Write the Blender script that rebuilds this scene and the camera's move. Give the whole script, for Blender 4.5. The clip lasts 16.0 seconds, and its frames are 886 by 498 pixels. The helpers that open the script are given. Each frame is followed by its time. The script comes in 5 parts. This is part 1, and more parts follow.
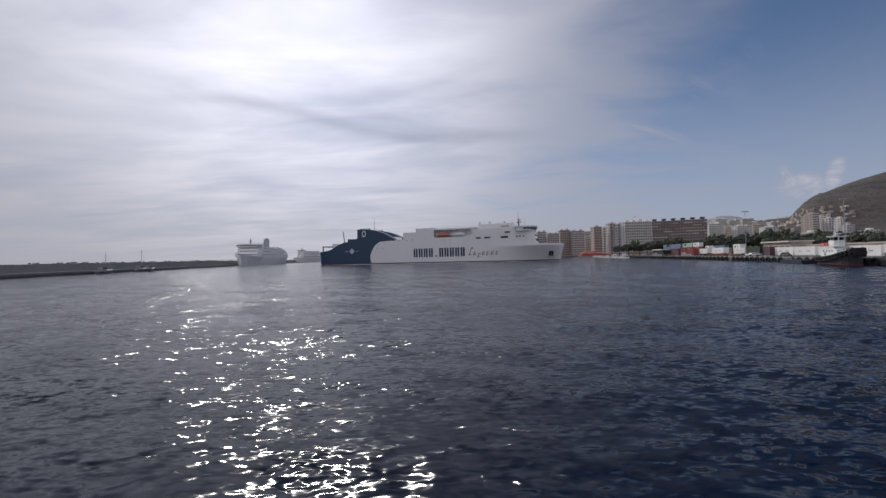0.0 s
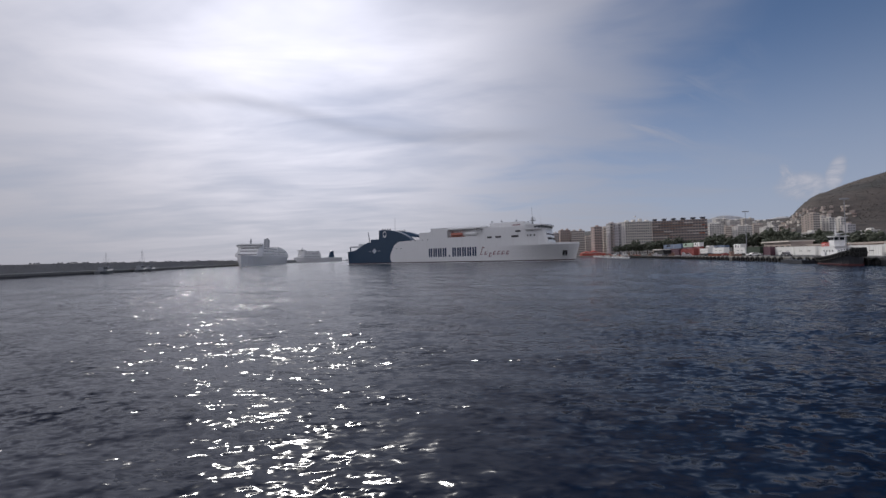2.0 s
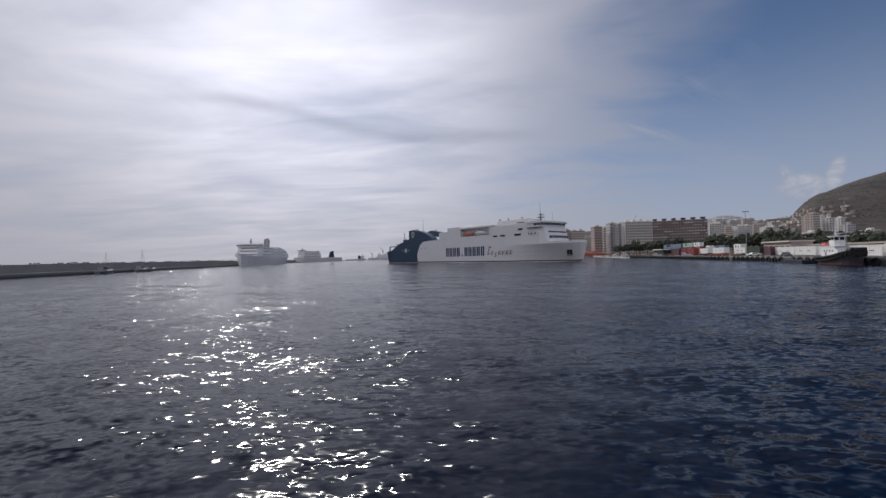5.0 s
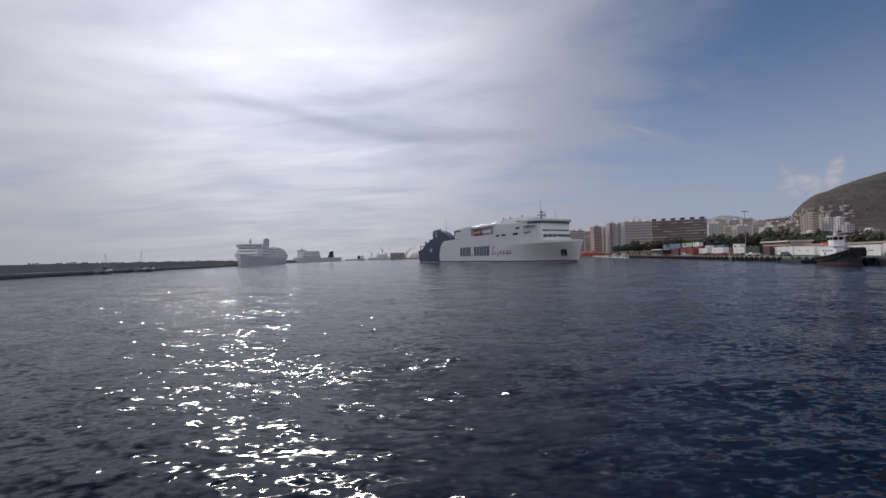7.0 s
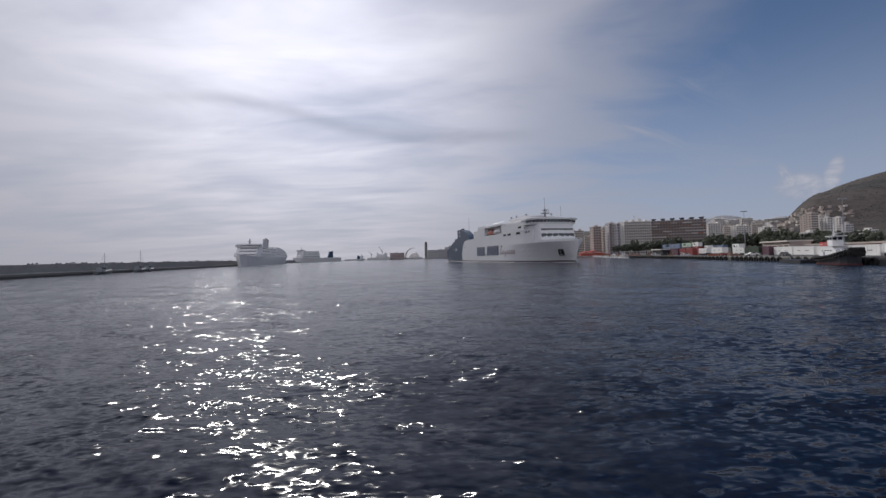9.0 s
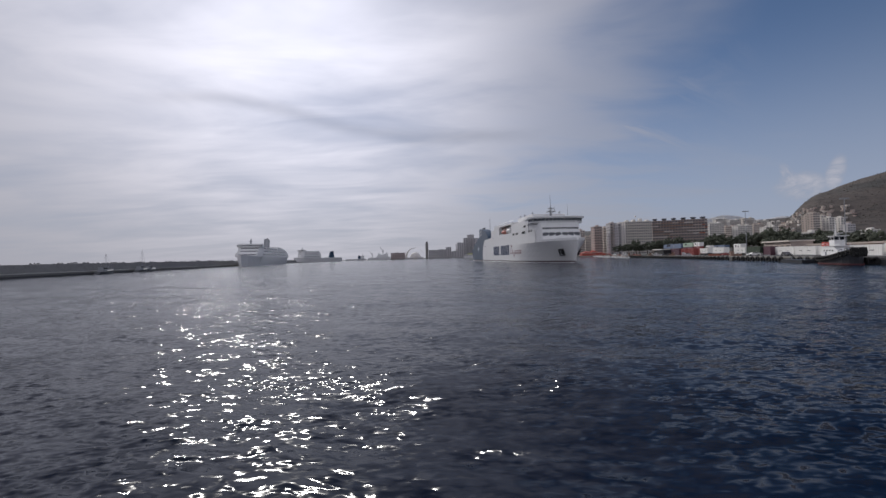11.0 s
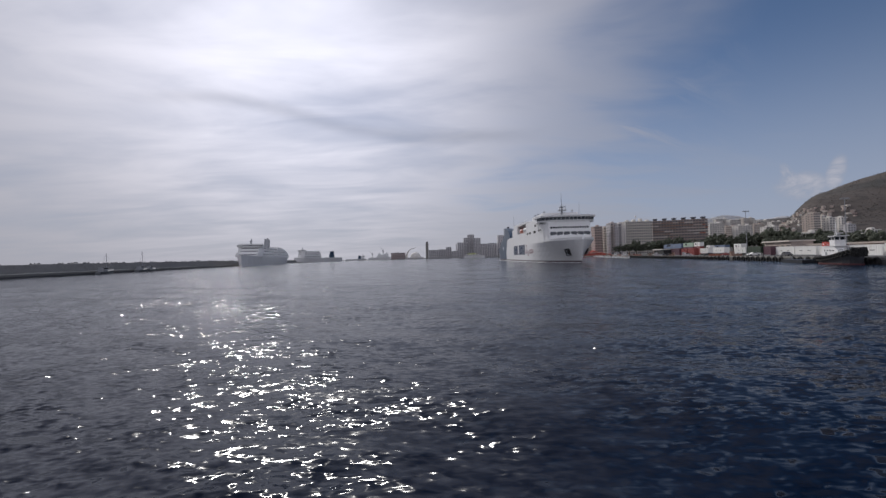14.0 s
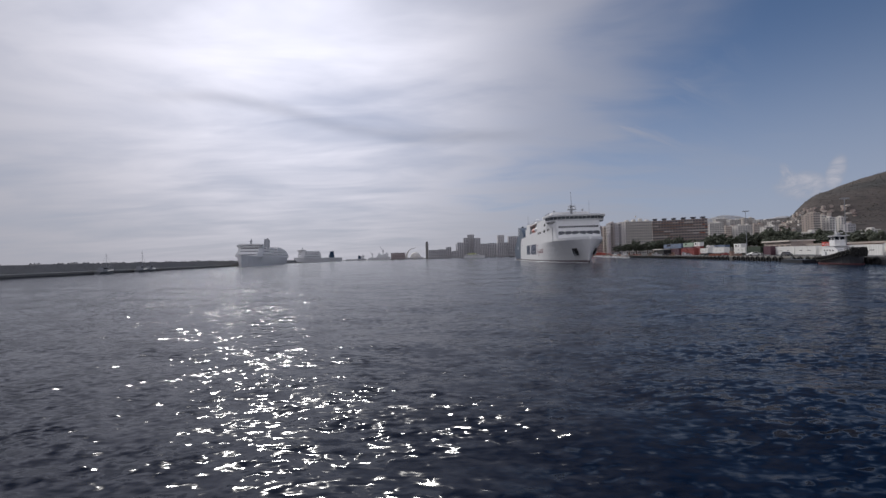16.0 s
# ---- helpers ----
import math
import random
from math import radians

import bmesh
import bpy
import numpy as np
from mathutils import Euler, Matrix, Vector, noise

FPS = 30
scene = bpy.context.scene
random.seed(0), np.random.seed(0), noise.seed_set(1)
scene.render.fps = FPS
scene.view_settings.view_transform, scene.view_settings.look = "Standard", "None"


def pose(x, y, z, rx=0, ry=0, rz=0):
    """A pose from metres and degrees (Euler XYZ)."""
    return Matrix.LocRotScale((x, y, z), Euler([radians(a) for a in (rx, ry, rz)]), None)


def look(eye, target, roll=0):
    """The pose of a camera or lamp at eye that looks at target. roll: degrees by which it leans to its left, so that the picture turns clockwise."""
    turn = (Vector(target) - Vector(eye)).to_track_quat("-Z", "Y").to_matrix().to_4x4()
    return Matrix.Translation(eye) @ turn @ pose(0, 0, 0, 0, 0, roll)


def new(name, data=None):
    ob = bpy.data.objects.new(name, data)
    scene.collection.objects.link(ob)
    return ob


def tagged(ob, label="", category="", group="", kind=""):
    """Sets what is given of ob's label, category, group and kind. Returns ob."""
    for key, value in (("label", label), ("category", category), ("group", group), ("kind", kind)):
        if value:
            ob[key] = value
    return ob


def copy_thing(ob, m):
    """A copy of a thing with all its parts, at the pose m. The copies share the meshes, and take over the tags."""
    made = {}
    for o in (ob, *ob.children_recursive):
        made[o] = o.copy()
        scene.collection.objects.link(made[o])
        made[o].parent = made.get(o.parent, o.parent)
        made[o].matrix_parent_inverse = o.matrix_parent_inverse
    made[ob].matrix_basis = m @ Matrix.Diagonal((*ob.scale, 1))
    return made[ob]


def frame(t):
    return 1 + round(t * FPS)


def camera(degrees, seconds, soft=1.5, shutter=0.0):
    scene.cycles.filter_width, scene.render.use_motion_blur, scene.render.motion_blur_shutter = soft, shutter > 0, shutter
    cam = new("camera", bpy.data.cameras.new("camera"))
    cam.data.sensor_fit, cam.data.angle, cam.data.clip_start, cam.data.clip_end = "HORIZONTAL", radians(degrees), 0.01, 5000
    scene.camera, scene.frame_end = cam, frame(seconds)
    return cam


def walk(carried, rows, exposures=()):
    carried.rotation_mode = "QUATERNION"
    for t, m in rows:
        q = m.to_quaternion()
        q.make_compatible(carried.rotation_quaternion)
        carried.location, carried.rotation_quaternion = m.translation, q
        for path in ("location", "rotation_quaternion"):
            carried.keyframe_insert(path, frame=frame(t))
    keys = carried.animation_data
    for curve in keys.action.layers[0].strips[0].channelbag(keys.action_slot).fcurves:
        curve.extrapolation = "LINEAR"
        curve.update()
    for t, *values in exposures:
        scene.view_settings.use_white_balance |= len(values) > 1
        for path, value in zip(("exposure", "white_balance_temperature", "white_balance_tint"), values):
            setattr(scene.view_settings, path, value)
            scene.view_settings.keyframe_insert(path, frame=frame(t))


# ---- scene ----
cam = camera(100.66, 16.0, soft=1.5)
EYE = (0.0, 0.0, 4.05)


def aim(yaw, roll):
    """The camera's pose, with its small sway about the view along +y."""
    return pose(*EYE) @ pose(0, 0, 0, 0, 0, yaw) @ pose(0, 0, 0, 91.29, 0, 0) @ pose(0, 0, 0, 0, 0, roll)


walk(cam, [(0, aim(0, -1.40)), (3.5, aim(0.05, -1.42)), (6.5, aim(0, -1.44)), (8.5, aim(-0.1, -1.46)), (12, aim(0.08, -1.46)), (16, aim(0.06, -1.48))], exposures=[(0, 0.02, 6350, 10), (5, -0.01, 6350, 10), (16, -0.05, 6350, 10)])
scene.view_settings.exposure = 0.0

# ---- light ----
SUN_AZ, SUN_EL = radians(-20.0), radians(32.5)
SUN_DIR = Vector((math.sin(SUN_AZ) * math.cos(SUN_EL), math.cos(SUN_AZ) * math.cos(SUN_EL), math.sin(SUN_EL)))
sun = new("sun", bpy.data.lights.new("sun", "SUN"))
sun.data.energy, sun.data.angle, sun.data.color = 2.4, radians(1.0), (1.0, 0.95, 0.88)
sun.matrix_world = look((0, 0, 300), (Vector((0, 0, 300)) - SUN_DIR))

clouds = new("cloud_layer")


class Nodes:
    """Short hand for building node trees."""

    def __init__(self, tree):
        self.tree = tree

    def add(self, kind, **values):
        n = self.tree.nodes.new(kind)
        for k, v in values.items():
            if k == "operation":
                n.operation = v
            elif k == "data_type":
                n.data_type = v
            elif k == "blend_type":
                n.blend_type = v
            elif k == "noise_type":
                n.noise_type = v
            elif k == "feature":
                n.feature = v
            elif k == "wave_profile":
                n.wave_profile = v
            elif k == "clamp":
                n.clamp = v
            elif k == "interpolation_type":
                n.interpolation_type = v
            else:
                n.inputs[k.replace("_", " ")].default_value = v
        return n

    def link(self, a, b):
        self.tree.links.new(a, b)

    def math(self, op, a, b=None, c=None):
        n = self.tree.nodes.new("ShaderNodeMath")
        n.operation = op
        for i, v in enumerate((a, b, c)):
            if v is None:
                continue
            if isinstance(v, (int, float)):
                n.inputs[i].default_value = v
            else:
                self.link(v, n.inputs[i])
        return n.outputs[0]

    def ramp(self, v, lo, hi, a=0.0, b=1.0):
        n = self.tree.nodes.new("ShaderNodeMapRange")
        n.interpolation_type = "SMOOTHSTEP"
        self.link(v, n.inputs[0])
        for i, q in enumerate((lo, hi, a, b)):
            n.inputs[i + 1].default_value = q
        return n.outputs[0]

    def mix(self, f, a, b, how="MIX"):
        n = self.tree.nodes.new("ShaderNodeMix")
        n.data_type, n.blend_type = "RGBA", how
        for i, v in ((0, f), (6, a), (7, b)):
            if isinstance(v, (int, float)):
                n.inputs[i].default_value = v
            elif isinstance(v, tuple):
                n.inputs[i].default_value = (*v, 1.0)
            else:
                self.link(v, n.inputs[i])
        return n.outputs[2]

    def noise(self, vec, scale, detail=4.0, rough=0.5, distortion=0.0):
        n = self.tree.nodes.new("ShaderNodeTexNoise")
        n.inputs["Scale"].default_value, n.inputs["Detail"].default_value = scale, detail
        n.inputs["Roughness"].default_value, n.inputs["Distortion"].default_value = rough, distortion
        if vec is not None:
            self.link(vec, n.inputs["Vector"])
        return n.outputs["Fac"]

    def mapping(self, vec, scale=(1, 1, 1), rot=(0, 0, 0), loc=(0, 0, 0)):
        n = self.tree.nodes.new("ShaderNodeMapping")
        n.inputs["Scale"].default_value, n.inputs["Rotation"].default_value, n.inputs["Location"].default_value = scale, rot, loc
        self.link(vec, n.inputs["Vector"])
        return n.outputs[0]


def build_world():
    world = bpy.data.worlds.new("sky")
    scene.world = world
    world.use_nodes = True
    t = world.node_tree
    t.nodes.clear()
    g = Nodes(t)
    sky = t.nodes.new("ShaderNodeTexSky")
    sky.sky_type, sky.sun_disc = "NISHITA", False
    sky.sun_elevation, sky.sun_rotation = SUN_EL, SUN_AZ
    sky.air_density, sky.dust_density, sky.ozone_density = 1.0, 0.0, 4.0
    skyc = g.mix(1.0, sky.outputs[0], (0.070, 0.064, 0.064), "MULTIPLY")
    co = t.nodes.new("ShaderNodeTexCoord")
    co.object = clouds
    d = co.outputs["Object"]
    nrm = g.add("ShaderNodeVectorMath", operation="NORMALIZE")
    g.link(d, nrm.inputs[0])
    sep = t.nodes.new("ShaderNodeSeparateXYZ")
    g.link(nrm.outputs[0], sep.inputs[0])
    x, y, z = sep.outputs
    # cloud sheet seen from below: the direction carried up to a flat layer
    zz = g.math("ADD", g.math("MAXIMUM", z, 0.0), 0.10)
    px, py = g.math("DIVIDE", x, zz), g.math("DIVIDE", y, zz)
    comb = t.nodes.new("ShaderNodeCombineXYZ")
    g.link(px, comb.inputs[0]); g.link(py, comb.inputs[1])
    flat = comb.outputs[0]
    # nearness to the sun
    dot = g.add("ShaderNodeVectorMath", operation="DOT_PRODUCT")
    g.link(nrm.outputs[0], dot.inputs[0]); dot.inputs[1].default_value = SUN_DIR
    near = dot.outputs["Value"]
    # azimuth seen as x/y, elevation as z/y
    az = g.math("DIVIDE", x, g.math("MAXIMUM", y, 0.05))
    el = g.math("DIVIDE", z, g.math("MAXIMUM", y, 0.05))
    n1 = g.noise(g.mapping(flat, (0.50, 0.95, 1), (0, 0, 0.55)), 1.0, 5, 0.5, 0.5)
    n2 = g.noise(g.mapping(flat, (0.8, 1.9, 1), (0, 0, 0.35), (3, 1, 0)), 1.3, 5, 0.5, 0.8)
    # veil: dense towards the sun's side, thinning to the blue side
    tex = g.math("ADD", g.math("MULTIPLY", n1, 0.66), g.math("MULTIPLY", n2, 0.34))
    edge = g.math("SUBTRACT", az, g.math("MULTIPLY", g.math("MAXIMUM", g.math("SUBTRACT", el, 0.22), 0.0), 0.45))
    edge = g.math("ADD", edge, g.math("MULTIPLY", g.math("SUBTRACT", tex, 0.5), 2.4))
    veil = g.ramp(edge, -0.05, 0.85, 1.0, 0.0)
    body = g.ramp(tex, 0.28, 0.66)
    cover = g.math("MULTIPLY", veil, g.math("ADD", 0.52, g.math("MULTIPLY", body, 0.46)))
    # unseen broken veil behind the view, added to brighten shaded sides
    cover = g.math("MAXIMUM", cover, g.math("MULTIPLY", g.ramp(y, 0.25, -0.25), g.math("ADD", 0.25, g.math("MULTIPLY", body, 0.65))))
    # one long dark streak across the veil
    sag = g.math("ADD", g.ramp(az, -0.66, -0.02, 0.125, 0.0), 0.330)
    wob = g.math("MULTIPLY", g.math("SUBTRACT", g.noise(flat, 2.2, 3), 0.5), 0.035)
    off = g.math("ABSOLUTE", g.math("SUBTRACT", g.math("SUBTRACT", el, sag), wob))
    streak = g.math("MULTIPLY", g.ramp(off, 0.0, 0.032, 1.0, 0.0), g.math("MULTIPLY", g.ramp(az, -0.88, -0.55), g.ramp(az, 0.1, 0.35, 1.0, 0.0)))
    # low small cloud over the hill
    puff_n = g.noise(g.mapping(co.outputs["Generated"], (14, 14, 22)), 1.0, 6, 0.65, 0.8)
    still = t.nodes.new("ShaderNodeSeparateXYZ")
    g.link(co.outputs["Generated"], still.inputs[0])
    sy = g.math("MAXIMUM", still.outputs[1], 0.05)
    s_az, s_el = g.math("DIVIDE", still.outputs[0], sy), g.math("DIVIDE", still.outputs[2], sy)
    puff = None
    for ca, ce, ra, re, lean in ((0.985, 0.170, 0.085, 0.042, 0.0), (1.075, 0.200, 0.030, 0.055, 0.35), (0.945, 0.205, 0.020, 0.030, -0.4)):
        da, de = g.math("SUBTRACT", s_az, ca), g.math("SUBTRACT", s_el, ce)
        pa = g.math("DIVIDE", g.math("SUBTRACT", da, g.math("MULTIPLY", de, lean)), ra)
        pe = g.math("DIVIDE", de, re)
        pr = g.math("ADD", g.math("MULTIPLY", pa, pa), g.math("MULTIPLY", pe, pe))
        one = g.ramp(pr, 0.05, 1.3, 1.0, 0.0)
        puff = one if puff is None else g.math("MAXIMUM", puff, one)
    puff = g.math("MULTIPLY", puff, g.ramp(puff_n, 0.30, 0.62))
    cover = g.math("MAXIMUM", cover, g.math("MULTIPLY", puff, 0.78))
    # wisps torn off the veil's edge
    wisp = g.noise(g.mapping(g.mapping(flat, (1, 1, 1), (0, 0, -0.52)), (0.7, 2.6, 1), (0, 0, 0), (1.7, 0.4, 0)), 1.5, 6, 0.6, 0.9)
    fringe = g.math("MULTIPLY", g.ramp(az, 0.05, 0.35), g.ramp(az, 0.55, 0.95, 1.0, 0.0))
    wisp = g.math("MULTIPLY", g.math("MULTIPLY", g.ramp(wisp, 0.44, 0.76), fringe), g.ramp(el, 0.12, 0.4))
    cover = g.math("MAXIMUM", cover, g.math("MULTIPLY", wisp, 0.60))
    glow = g.math("POWER", g.math("MAXIMUM", near, 0.0), 8.0)
    core = g.math("POWER", g.math("MAXIMUM", near, 0.0), 60.0)
    lum = g.math("ADD", 0.375, g.math("ADD", g.math("MULTIPLY", glow, g.math("ADD", 0.50, g.math("MULTIPLY", body, 0.32))), g.math("MULTIPLY", core, 0.12)))
    lum = g.math("MULTIPLY", lum, g.ramp(z, 0.0, 0.28, 0.94, 1.0))
    # unseen clouds across from the sun, brightened further as added fill
    lum = g.math("ADD", lum, g.ramp(y, 0.1, -0.35, 0.0, 0.28))
    lum = g.math("ADD", lum, g.math("MULTIPLY", puff, 0.14))
    lum = g.math("MULTIPLY", lum, g.math("SUBTRACT", 1.0, g.math("MULTIPLY", streak, 0.20)))
    cl = g.add("ShaderNodeVectorMath", operation="SCALE")
    cl.inputs[0].default_value = (0.985, 0.965, 1.06)
    g.link(lum, cl.inputs["Scale"])
    low = g.ramp(z, 0.0, 0.46, 0.86, 0.0)
    hazed = g.mix(low, skyc, g.mix(glow, (0.325, 0.355, 0.46), (0.385, 0.385, 0.455)))
    final = g.mix(cover, hazed, cl.outputs[0])
    bg = t.nodes.new("ShaderNodeBackground")
    g.link(final, bg.inputs[0])
    out = t.nodes.new("ShaderNodeOutputWorld")
    g.link(bg.outputs[0], out.inputs[0])


build_world()


# ---- materials ----
MATS = {}


def mat(name, color, rough=0.6, metal=0.0, var=0.18, fine=3.0, coarse=0.25, bump=0.05, wear=None):
    """A surface with variation at two scales, in metres of the object's own space, and a little relief."""
    if name in MATS:
        return MATS[name]
    m = bpy.data.materials.new(name)
    m.use_nodes = True
    t = m.node_tree
    g = Nodes(t)
    b = t.nodes["Principled BSDF"]
    co = t.nodes.new("ShaderNodeTexCoord").outputs["Object"]
    a = g.noise(co, fine, 5, 0.6)
    c = g.noise(co, coarse, 4, 0.6)
    info = t.nodes.new("ShaderNodeObjectInfo").outputs["Random"]
    s = g.math("ADD", g.math("MULTIPLY", g.math("SUBTRACT", a, 0.5), var), g.math("MULTIPLY", g.math("SUBTRACT", c, 0.5), var * 1.4))
    s = g.math("ADD", g.math("ADD", s, 1.0), g.math("MULTIPLY", g.math("SUBTRACT", info, 0.5), var * 0.6))
    v = g.add("ShaderNodeVectorMath", operation="SCALE")
    v.inputs[0].default_value = color
    g.link(s, v.inputs["Scale"])
    col = v.outputs[0]
    if wear:
        streaks = g.noise(g.mapping(co, (1.2, 1.2, 0.12)), 1.0, 5, 0.65)
        col = g.mix(g.ramp(streaks, 0.55, 0.8, 0.0, 0.6), col, wear)
    g.link(col, b.inputs["Base Color"])
    b.inputs["Roughness"].default_value, b.inputs["Metallic"].default_value = rough, metal
    if bump:
        bp = t.nodes.new("ShaderNodeBump")
        bp.inputs["Strength"].default_value, bp.inputs["Distance"].default_value = 0.4, bump
        g.link(a, bp.inputs["Height"])
        g.link(bp.outputs[0], b.inputs["Normal"])
    MATS[name] = m
    return m


def water_material():
    m = bpy.data.materials.new("sea_water")
    m.use_nodes = True
    t = m.node_tree
    g = Nodes(t)
    b = t.nodes["Principled BSDF"]
    co = t.nodes.new("ShaderNodeTexCoord").outputs["Object"]
    big = g.noise(g.mapping(co, (0.03, 0.05, 1)), 1.0, 4)
    b.inputs["Roughness"].default_value = 0.125
    b.inputs["IOR"].default_value, b.inputs["Specular IOR Level"].default_value = 1.333, 0.26
    g.link(g.mix(big, (0.0006, 0.0040, 0.0150), (0.0008, 0.0058, 0.0190)), b.inputs["Base Color"])
    # slopes of the ripples at four sizes, each a field of its own in x and y
    gust = g.ramp(g.noise(g.mapping(co, (0.02, 0.06, 1), (0, 0, 0.2)), 1.0, 3), 0.35, 0.65, 0.75, 1.1)
    patch = g.ramp(g.noise(g.mapping(co, (0.32, 0.75, 1), (0, 0, -0.3)), 1.0, 3, 0.55, 0.6), 0.34, 0.68, 0.58, 1.42)
    gust = g.math("MULTIPLY", gust, patch)
    total = None
    for k, (sx, sy, rot, amount) in enumerate(((0.16, 0.30, 0.30, 0.10), (0.62, 1.35, -0.2, 0.25), (1.35, 3.0, 0.15, 0.54), (3.2, 6.8, -0.1, 0.60))):
        n = t.nodes.new("ShaderNodeTexNoise")
        n.inputs["Scale"].default_value, n.inputs["Detail"].default_value = 1.0, 1.0
        n.inputs["Roughness"].default_value, n.inputs["Distortion"].default_value = 0.4, 0.5
        g.link(g.mapping(co, (sx, sy, 1), (0, 0, rot), (k * 7.3, k * 3.1, 0)), n.inputs["Vector"])
        off = g.add("ShaderNodeVectorMath", operation="SUBTRACT")
        g.link(n.outputs["Color"], off.inputs[0])
        off.inputs[1].default_value = (0.5, 0.5, 0.5)
        mul = g.add("ShaderNodeVectorMath", operation="MULTIPLY")
        g.link(off.outputs[0], mul.inputs[0])
        mul.inputs[1].default_value = (amount * 2.3, amount * 0.80, 0.0)
        if total is None:
            total = mul.outputs[0]
        else:
            plus = g.add("ShaderNodeVectorMath", operation="ADD")
            g.link(total, plus.inputs[0])
            g.link(mul.outputs[0], plus.inputs[1])
            total = plus.outputs[0]
    sc = g.add("ShaderNodeVectorMath", operation="SCALE")
    g.link(total, sc.inputs[0])
    g.link(gust, sc.inputs["Scale"])
    geo = t.nodes.new("ShaderNodeNewGeometry")
    plus = g.add("ShaderNodeVectorMath", operation="ADD")
    g.link(geo.outputs["Normal"], plus.inputs[0])
    g.link(sc.outputs[0], plus.inputs[1])
    unit = g.add("ShaderNodeVectorMath", operation="NORMALIZE")
    g.link(plus.outputs[0], unit.inputs[0])
    g.link(unit.outputs[0], b.inputs["Normal"])
    return m


# ---- mesh helpers ----
def mesh_of(name, bm, material):
    me = bpy.data.meshes.new(name)
    bm.normal_update()
    bm.to_mesh(me)
    bm.free()
    me.materials.append(material)
    return me


def part(name, bm, material, parent=None, label="", smooth=False):
    """Links a bmesh as one mesh object, under a thing or a part."""
    ob = new(name, mesh_of(name, bm, material))
    if smooth:
        for p in ob.data.polygons:
            p.use_smooth = True
    if parent:
        ob.parent = parent
    if label:
        tagged(ob, label)
    return ob


def share(name, me, parent, m):
    ob = new(name, me)
    ob.parent = parent
    ob.matrix_basis = m
    return ob


def thing(name, label, category, m=None, group="", kind=""):
    ob = tagged(new(name), label, category, group, kind)
    if m is not None:
        ob.matrix_world = m
    return ob


def add_box(bm, x0, x1, y0, y1, z0, z1, bevel=0.0):
    r = bmesh.ops.create_cube(bm, size=1)
    bmesh.ops.transform(bm, verts=r["verts"], matrix=Matrix.LocRotScale(((x0 + x1) / 2, (y0 + y1) / 2, (z0 + z1) / 2), None, (x1 - x0, y1 - y0, z1 - z0)))
    if bevel:
        es = {e for v in r["verts"] for e in v.link_edges}
        bmesh.ops.bevel(bm, geom=list(es), offset=bevel, segments=2, affect="EDGES")
    return bm


def box(x0, x1, y0, y1, z0, z1, bevel=0.0):
    return add_box(bmesh.new(), x0, x1, y0, y1, z0, z1, bevel)


def add_rod(bm, a, b, r0, r1=None, n=8):
    a, b = Vector(a), Vector(b)
    q = (b - a).to_track_quat("Z", "Y").to_matrix().to_4x4()
    bmesh.ops.create_cone(bm, cap_ends=True, segments=n, radius1=r0, radius2=r0 if r1 is None else r1, depth=(b - a).length,
                          matrix=Matrix.Translation((a + b) / 2) @ q)
    return bm


def rod(a, b, r0, r1=None, n=8):
    return add_rod(bmesh.new(), a, b, r0, r1, n)


def add_prism(bm, outline, y0, y1):
    """A flat outline in x and z, given a thickness in y."""
    lo = [bm.verts.new((x, y0, z)) for x, z in outline]
    hi = [bm.verts.new((x, y1, z)) for x, z in outline]
    n = len(outline)
    bm.faces.new(lo)
    bm.faces.new(hi[::-1])
    for i in range(n):
        bm.faces.new((lo[i], hi[i], hi[(i + 1) % n], lo[(i + 1) % n]))
    bmesh.ops.recalc_face_normals(bm, faces=bm.faces)
    return bm


def prism(outline, y0, y1):
    return add_prism(bmesh.new(), outline, y0, y1)


def loft(rings, caps=True):
    """Rings of equally many points, joined to a closed skin."""
    bm = bmesh.new()
    vs = [[bm.verts.new(p) for p in r] for r in rings]
    n = len(rings[0])
    for a, b in zip(vs, vs[1:]):
        for i in range(n):
            bm.faces.new((a[i], a[(i + 1) % n], b[(i + 1) % n], b[i]))
    if caps:
        bm.faces.new(vs[0][::-1])
        bm.faces.new(vs[-1])
    bmesh.ops.remove_doubles(bm, verts=bm.verts, dist=0.01)
    bmesh.ops.recalc_face_normals(bm, faces=bm.faces)
    return bm


def spline(xs, ys):
    return lambda x: float(np.interp(x, xs, ys))


# ---- the sea ----
def graded(lo, hi, step, far, grow_down, grow_up):
    """Coordinates evenly spaced from lo to hi, then ever wider out to far, and the spacing at each."""
    out, gap = list(np.arange(lo, hi, step)), []
    s = step
    while out[-1] < far:
        s *= grow_up
        out.append(out[-1] + s)
    s = step
    while out[0] > -far:
        s *= grow_down
        out.insert(0, out[0] - s)
    return np.array(out), np.gradient(np.array(out))


